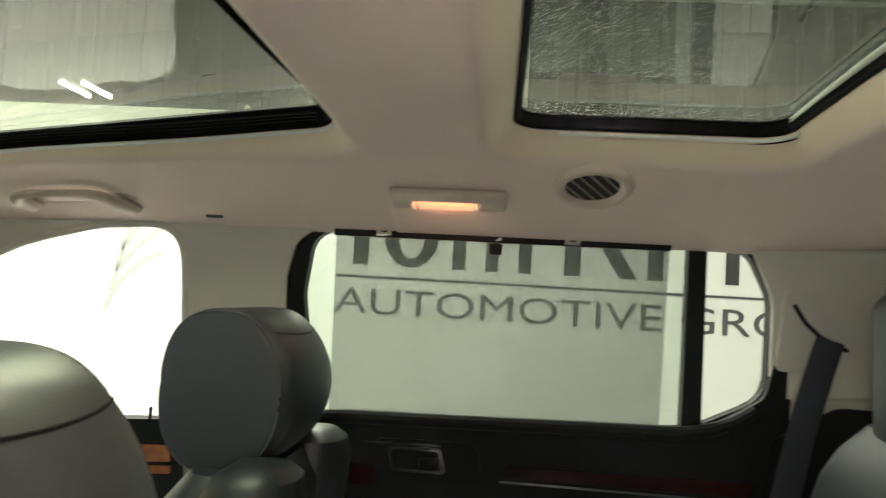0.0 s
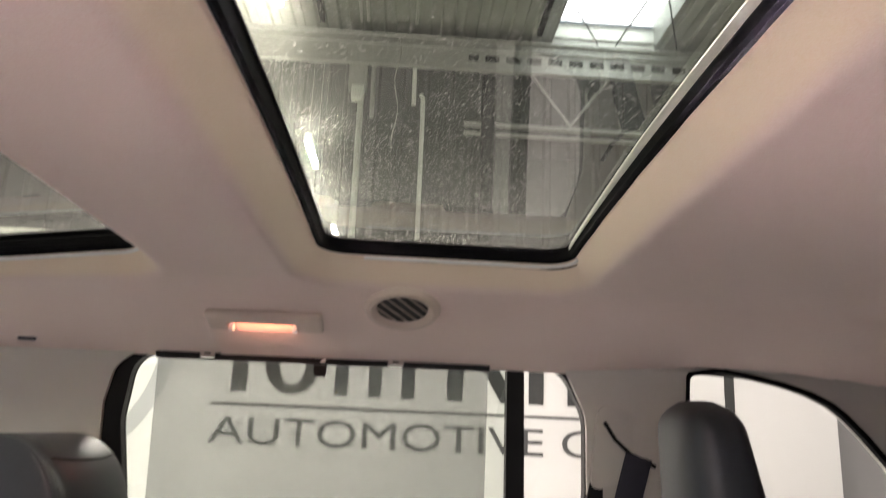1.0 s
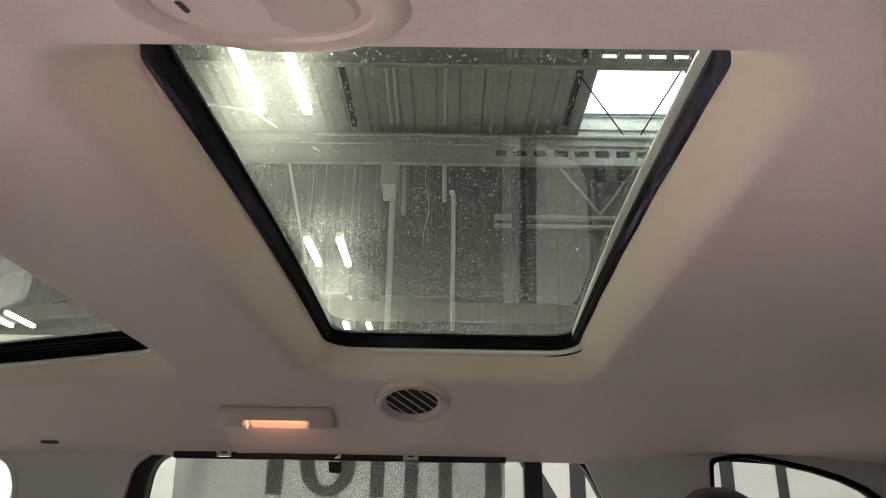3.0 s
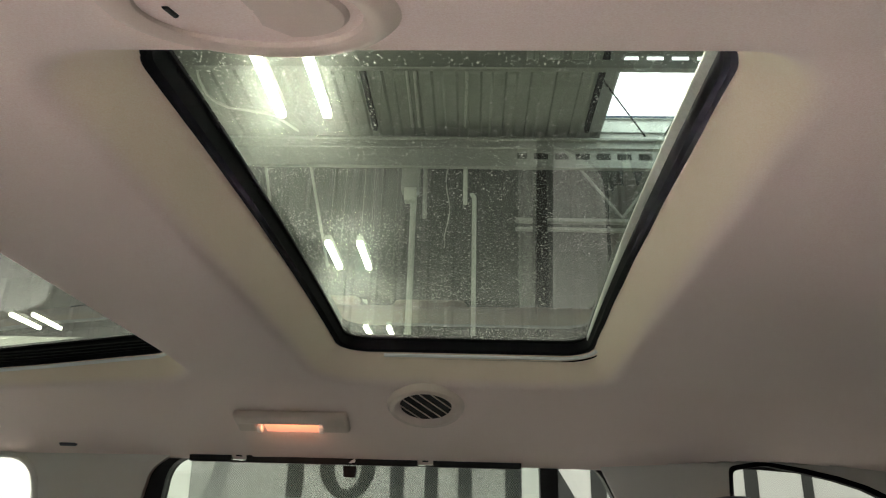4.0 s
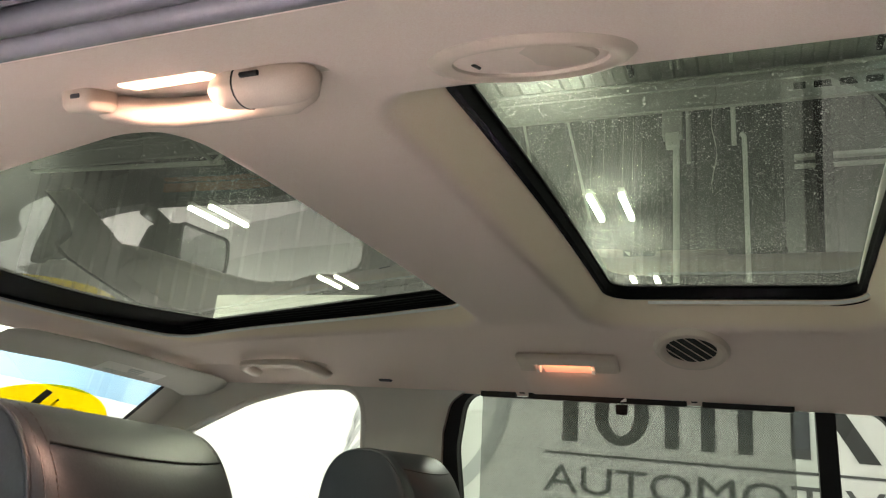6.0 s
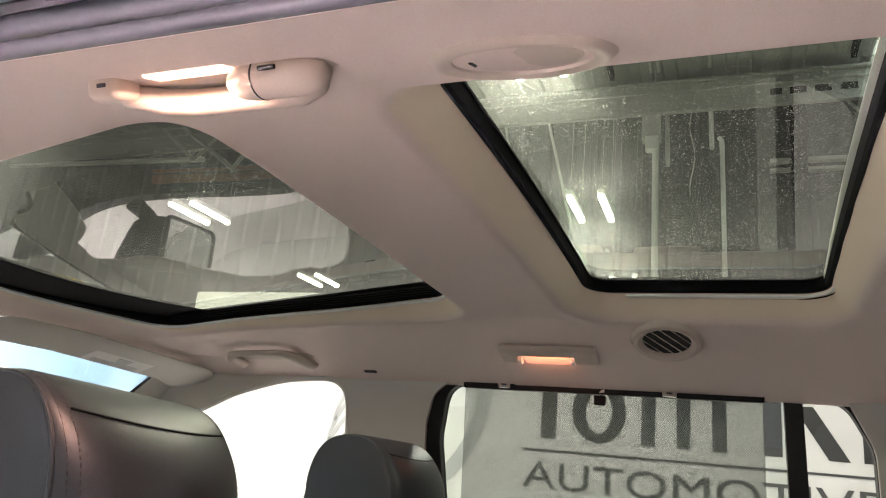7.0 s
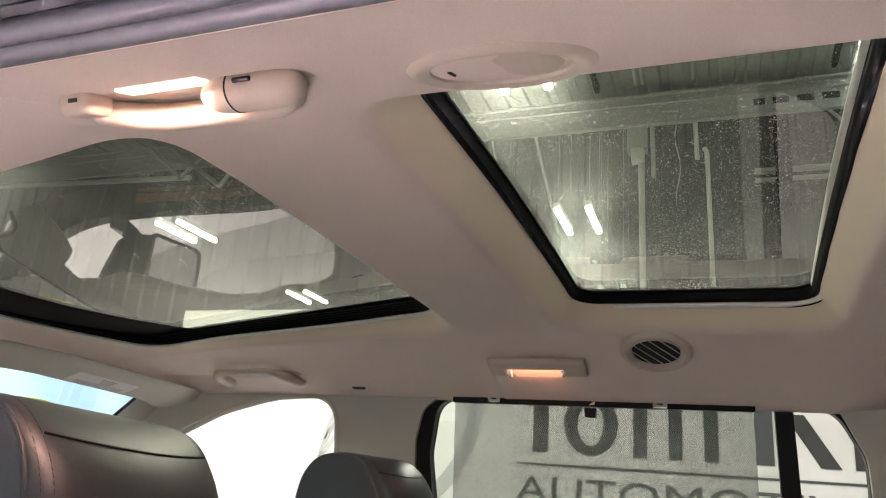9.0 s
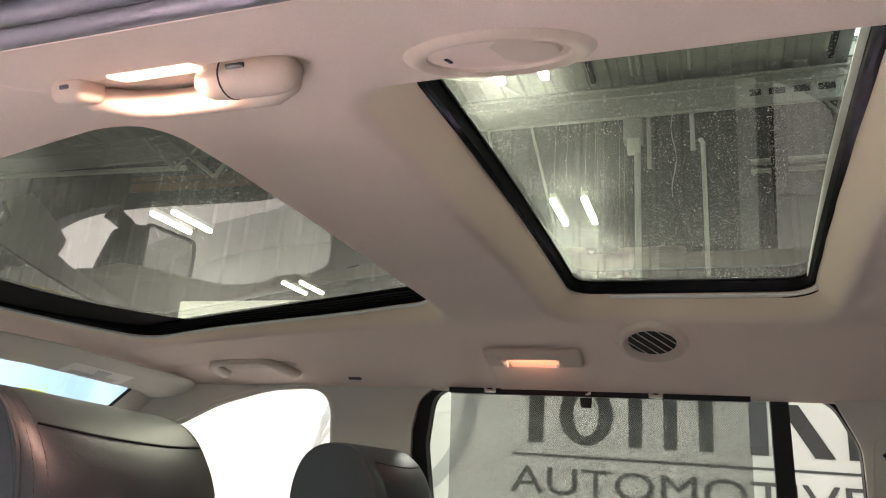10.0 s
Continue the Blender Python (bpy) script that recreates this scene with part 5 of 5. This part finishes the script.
cb = obj("hanging_cable", bm_tube([(-2.78, 6.02, 6.42), (-2.82, 6.2, 6.40), (-2.88, 6.5, 6.39), (-2.88, 6.75, 6.38), (-2.82, 6.92, 6.38), (-2.70, 7.05, 6.38), (-2.50, 7.12, 6.39), (-2.2, 7.3, 6.44), (-2.0, 7.8, 6.5)], 0.017, 8), M_CLIP)
tagged(cb, "thin loose cable under the roof", "cable")


# ---- strip lamps hung in pairs ----
def strip_lamp(x, y):
    t = thing("strip_lamp", (x, y, 3.6), label="glowing white strip lamp hung from the roof", category="ceiling lamp", group="hall strip lamps")
    part("diffuser", bm_box(-0.023, 0.023, -0.29, 0.29, -0.02, 0.02, 0.008), M_TUBE, t, "glowing white diffuser")
    part("housing", bm_box(-0.026, 0.026, -0.30, 0.30, 0.022, 0.06, 0.006), M_BEAM, t)
    for s in (-0.25, 0.25):
        part("wire", bm_tube([(0, s, 0.06), (0, s, 3.1)], 0.0012, 6), M_CABLE, t)
    return t


first = strip_lamp(-0.66, 2.42)
LAMPS = ((-0.66, 2.42, 46), (-0.75, 4.88, 50), (-0.78, 7.36, 50), (-4.61, 4.63, 8), (-4.71, 7.18, 8), (-4.5, 2.0, 100), (3.20, 2.42, 22), (-0.66, -0.03, 12), (3.20, -0.03, 16), (-0.66, -2.48, 14), (-4.5, -2.48, 23), (3.20, -2.48, 3))
for x0, y0, _ in LAMPS:
    for dx in (0.0, 0.255):
        if (x0, dx) != (-0.66, 0.0):
            copy_thing(first, pose(x0 + dx, y0, 3.6))

# Unseen lamp body, added only to carry the fill light by the door.
door_fill = thing("fill_lamp", (-0.12, -1.05, 3.55), label="unseen grey fill lamp added over the open door", category="ceiling lamp")
part("housing", bm_box(-0.40, 0.40, -0.08, 0.08, 0.0, 0.06, 0.01), M_BEAM, door_fill, "grey painted housing")
for s in (-0.34, 0.34):
    part("wire", bm_tube([(s, 0, 0.06), (s, 0, 3.1)], 0.0012, 6), M_CABLE, door_fill)


# ---- the printed banner wall ----
BY = 4.43
ban = thing("banner_wall", (0, 0, 0), label="white printed cloth banner standing behind the car", category="banner")
part("cloth", bm_box(-4.15, 3.425, BY, BY + 0.03, 0.0, 2.745, 0.008), M_BANNER, ban, "white cloth with grey print")
flat = lambda u, v, w: Vector((-0.95 + (u + 0.99) * 0.9935, BY - 0.006 + w, v - 0.015))


def bar(x0, x1, z0, z1, mat, slant=0.0, name="print_bar"):
    part(name, bm_plate([Vector(p) for p in [(x0 + slant, z0), (x1 + slant, z0), (x1, z1), (x0, z1)]], [], flat, 0.004), mat, ban)


# a name in large print stands as plain upright bars
ZB, ZX, ZT = 1.69, 2.10, 2.30
for a, b, top in ((-0.873, -0.764, ZT), (-0.163, -0.071, ZX), (0.072, 0.160, ZX), (0.302, 0.392, ZX), (0.62, 0.73, ZT), (1.195, 1.30, ZX), (1.47, 1.571, ZX), (1.72, 1.81, ZX), (1.98, 2.07, ZX), (2.22, 2.31, ZX), (2.60, 2.67, ZX)):
    bar(a, b, ZB, top, M_INK)
bar(0.80, 0.92, ZB, 2.02, M_INK, slant=0.20)
ring_out = [Vector((-0.460 + 0.190 * math.cos(a), 1.900 + 0.215 * math.sin(a))) for a in (2 * math.pi * k / 40 for k in range(40))]
ring_in = [Vector((-0.460 + 0.092 * math.cos(a), 1.900 + 0.150 * math.sin(a))) for a in (2 * math.pi * k / 40 for k in range(40))]
part("print_ring", bm_plate(ring_out, [ring_in], flat, 0.004), M_INK, ban)
bar(-0.99, 2.70, 1.598, 1.614, M_INK2, name="rule")
letters("lettering", "AUTOMOTIVE GROUP", 1.0, lambda u, v, w: Vector((-0.95 + u * 3.60, BY - 0.005, 1.330 + v * 0.262)), M_INK2, ban)


def arc(cx, cz, r0, r1, a0, a1, mat):
    out = [Vector((cx + r0 * math.cos(radians(a)), cz + r0 * math.sin(radians(a)))) for a in np.linspace(a0, a1, 24)]
    inn = [Vector((cx + r1 * math.cos(radians(a)), cz + r1 * math.sin(radians(a)))) for a in np.linspace(a1, a0, 24)]
    part("print_sweep", bm_plate(out + inn, [], flat, 0.003), mat, ban, "pale grey printed sweep")


arc(-2.2, 2.0, 0.82, 0.93, -60, 60, M_SWOOSH)
arc(-0.1, 2.2, 2.05, 2.08, 200, 235, M_SWOOSH)
for k in range(4):
    arc(-2.1 + 0.13 * k, 1.12 + 0.13 * k, 0.58 + 0.1 * k, 0.615 + 0.1 * k, 108, 168, M_SWOOSH)

grey = obj("partition", bm_box(3.45, 6.6, BY + 0.10, BY + 0.14, 0.0, 2.60, 0.01), M_PALE)
tagged(grey, "plain grey partition beside the white banner", "partition")
banf = obj("banner_screen", bm_box(-5.2, -5.15, -4.4, 6.2, 0.0, 2.50, 0.01), M_BANNER)
tagged(banf, "plain white cloth screen standing in front of the car", "screen")

# ---- lamps that light the hall, with an added fill by the door ----
for x0, y0, watts in LAMPS:
    for dx in (0.0, 0.255):
        area_lamp("strip_light", look((x0 + dx, y0, 3.575), (x0 + dx, y0, 0)), 0.05, 0.56, watts, (1.0, 0.97, 0.85))
# Added fill: brightens the near headliner off the floor, no known source.
lamp = area_lamp("door_fill_light", look((-0.12, -1.05, 3.52), (-0.12, -1.05, 0)), 0.75, 0.12, 1080, (1.0, 0.84, 0.82))
lamp.data.spread = radians(13)
area_lamp("skylight_light", look((2.6, 7.0, 6.6), (2.6, 6.0, 0)), 1.2, 1.5, 12, (0.88, 0.96, 1.0))
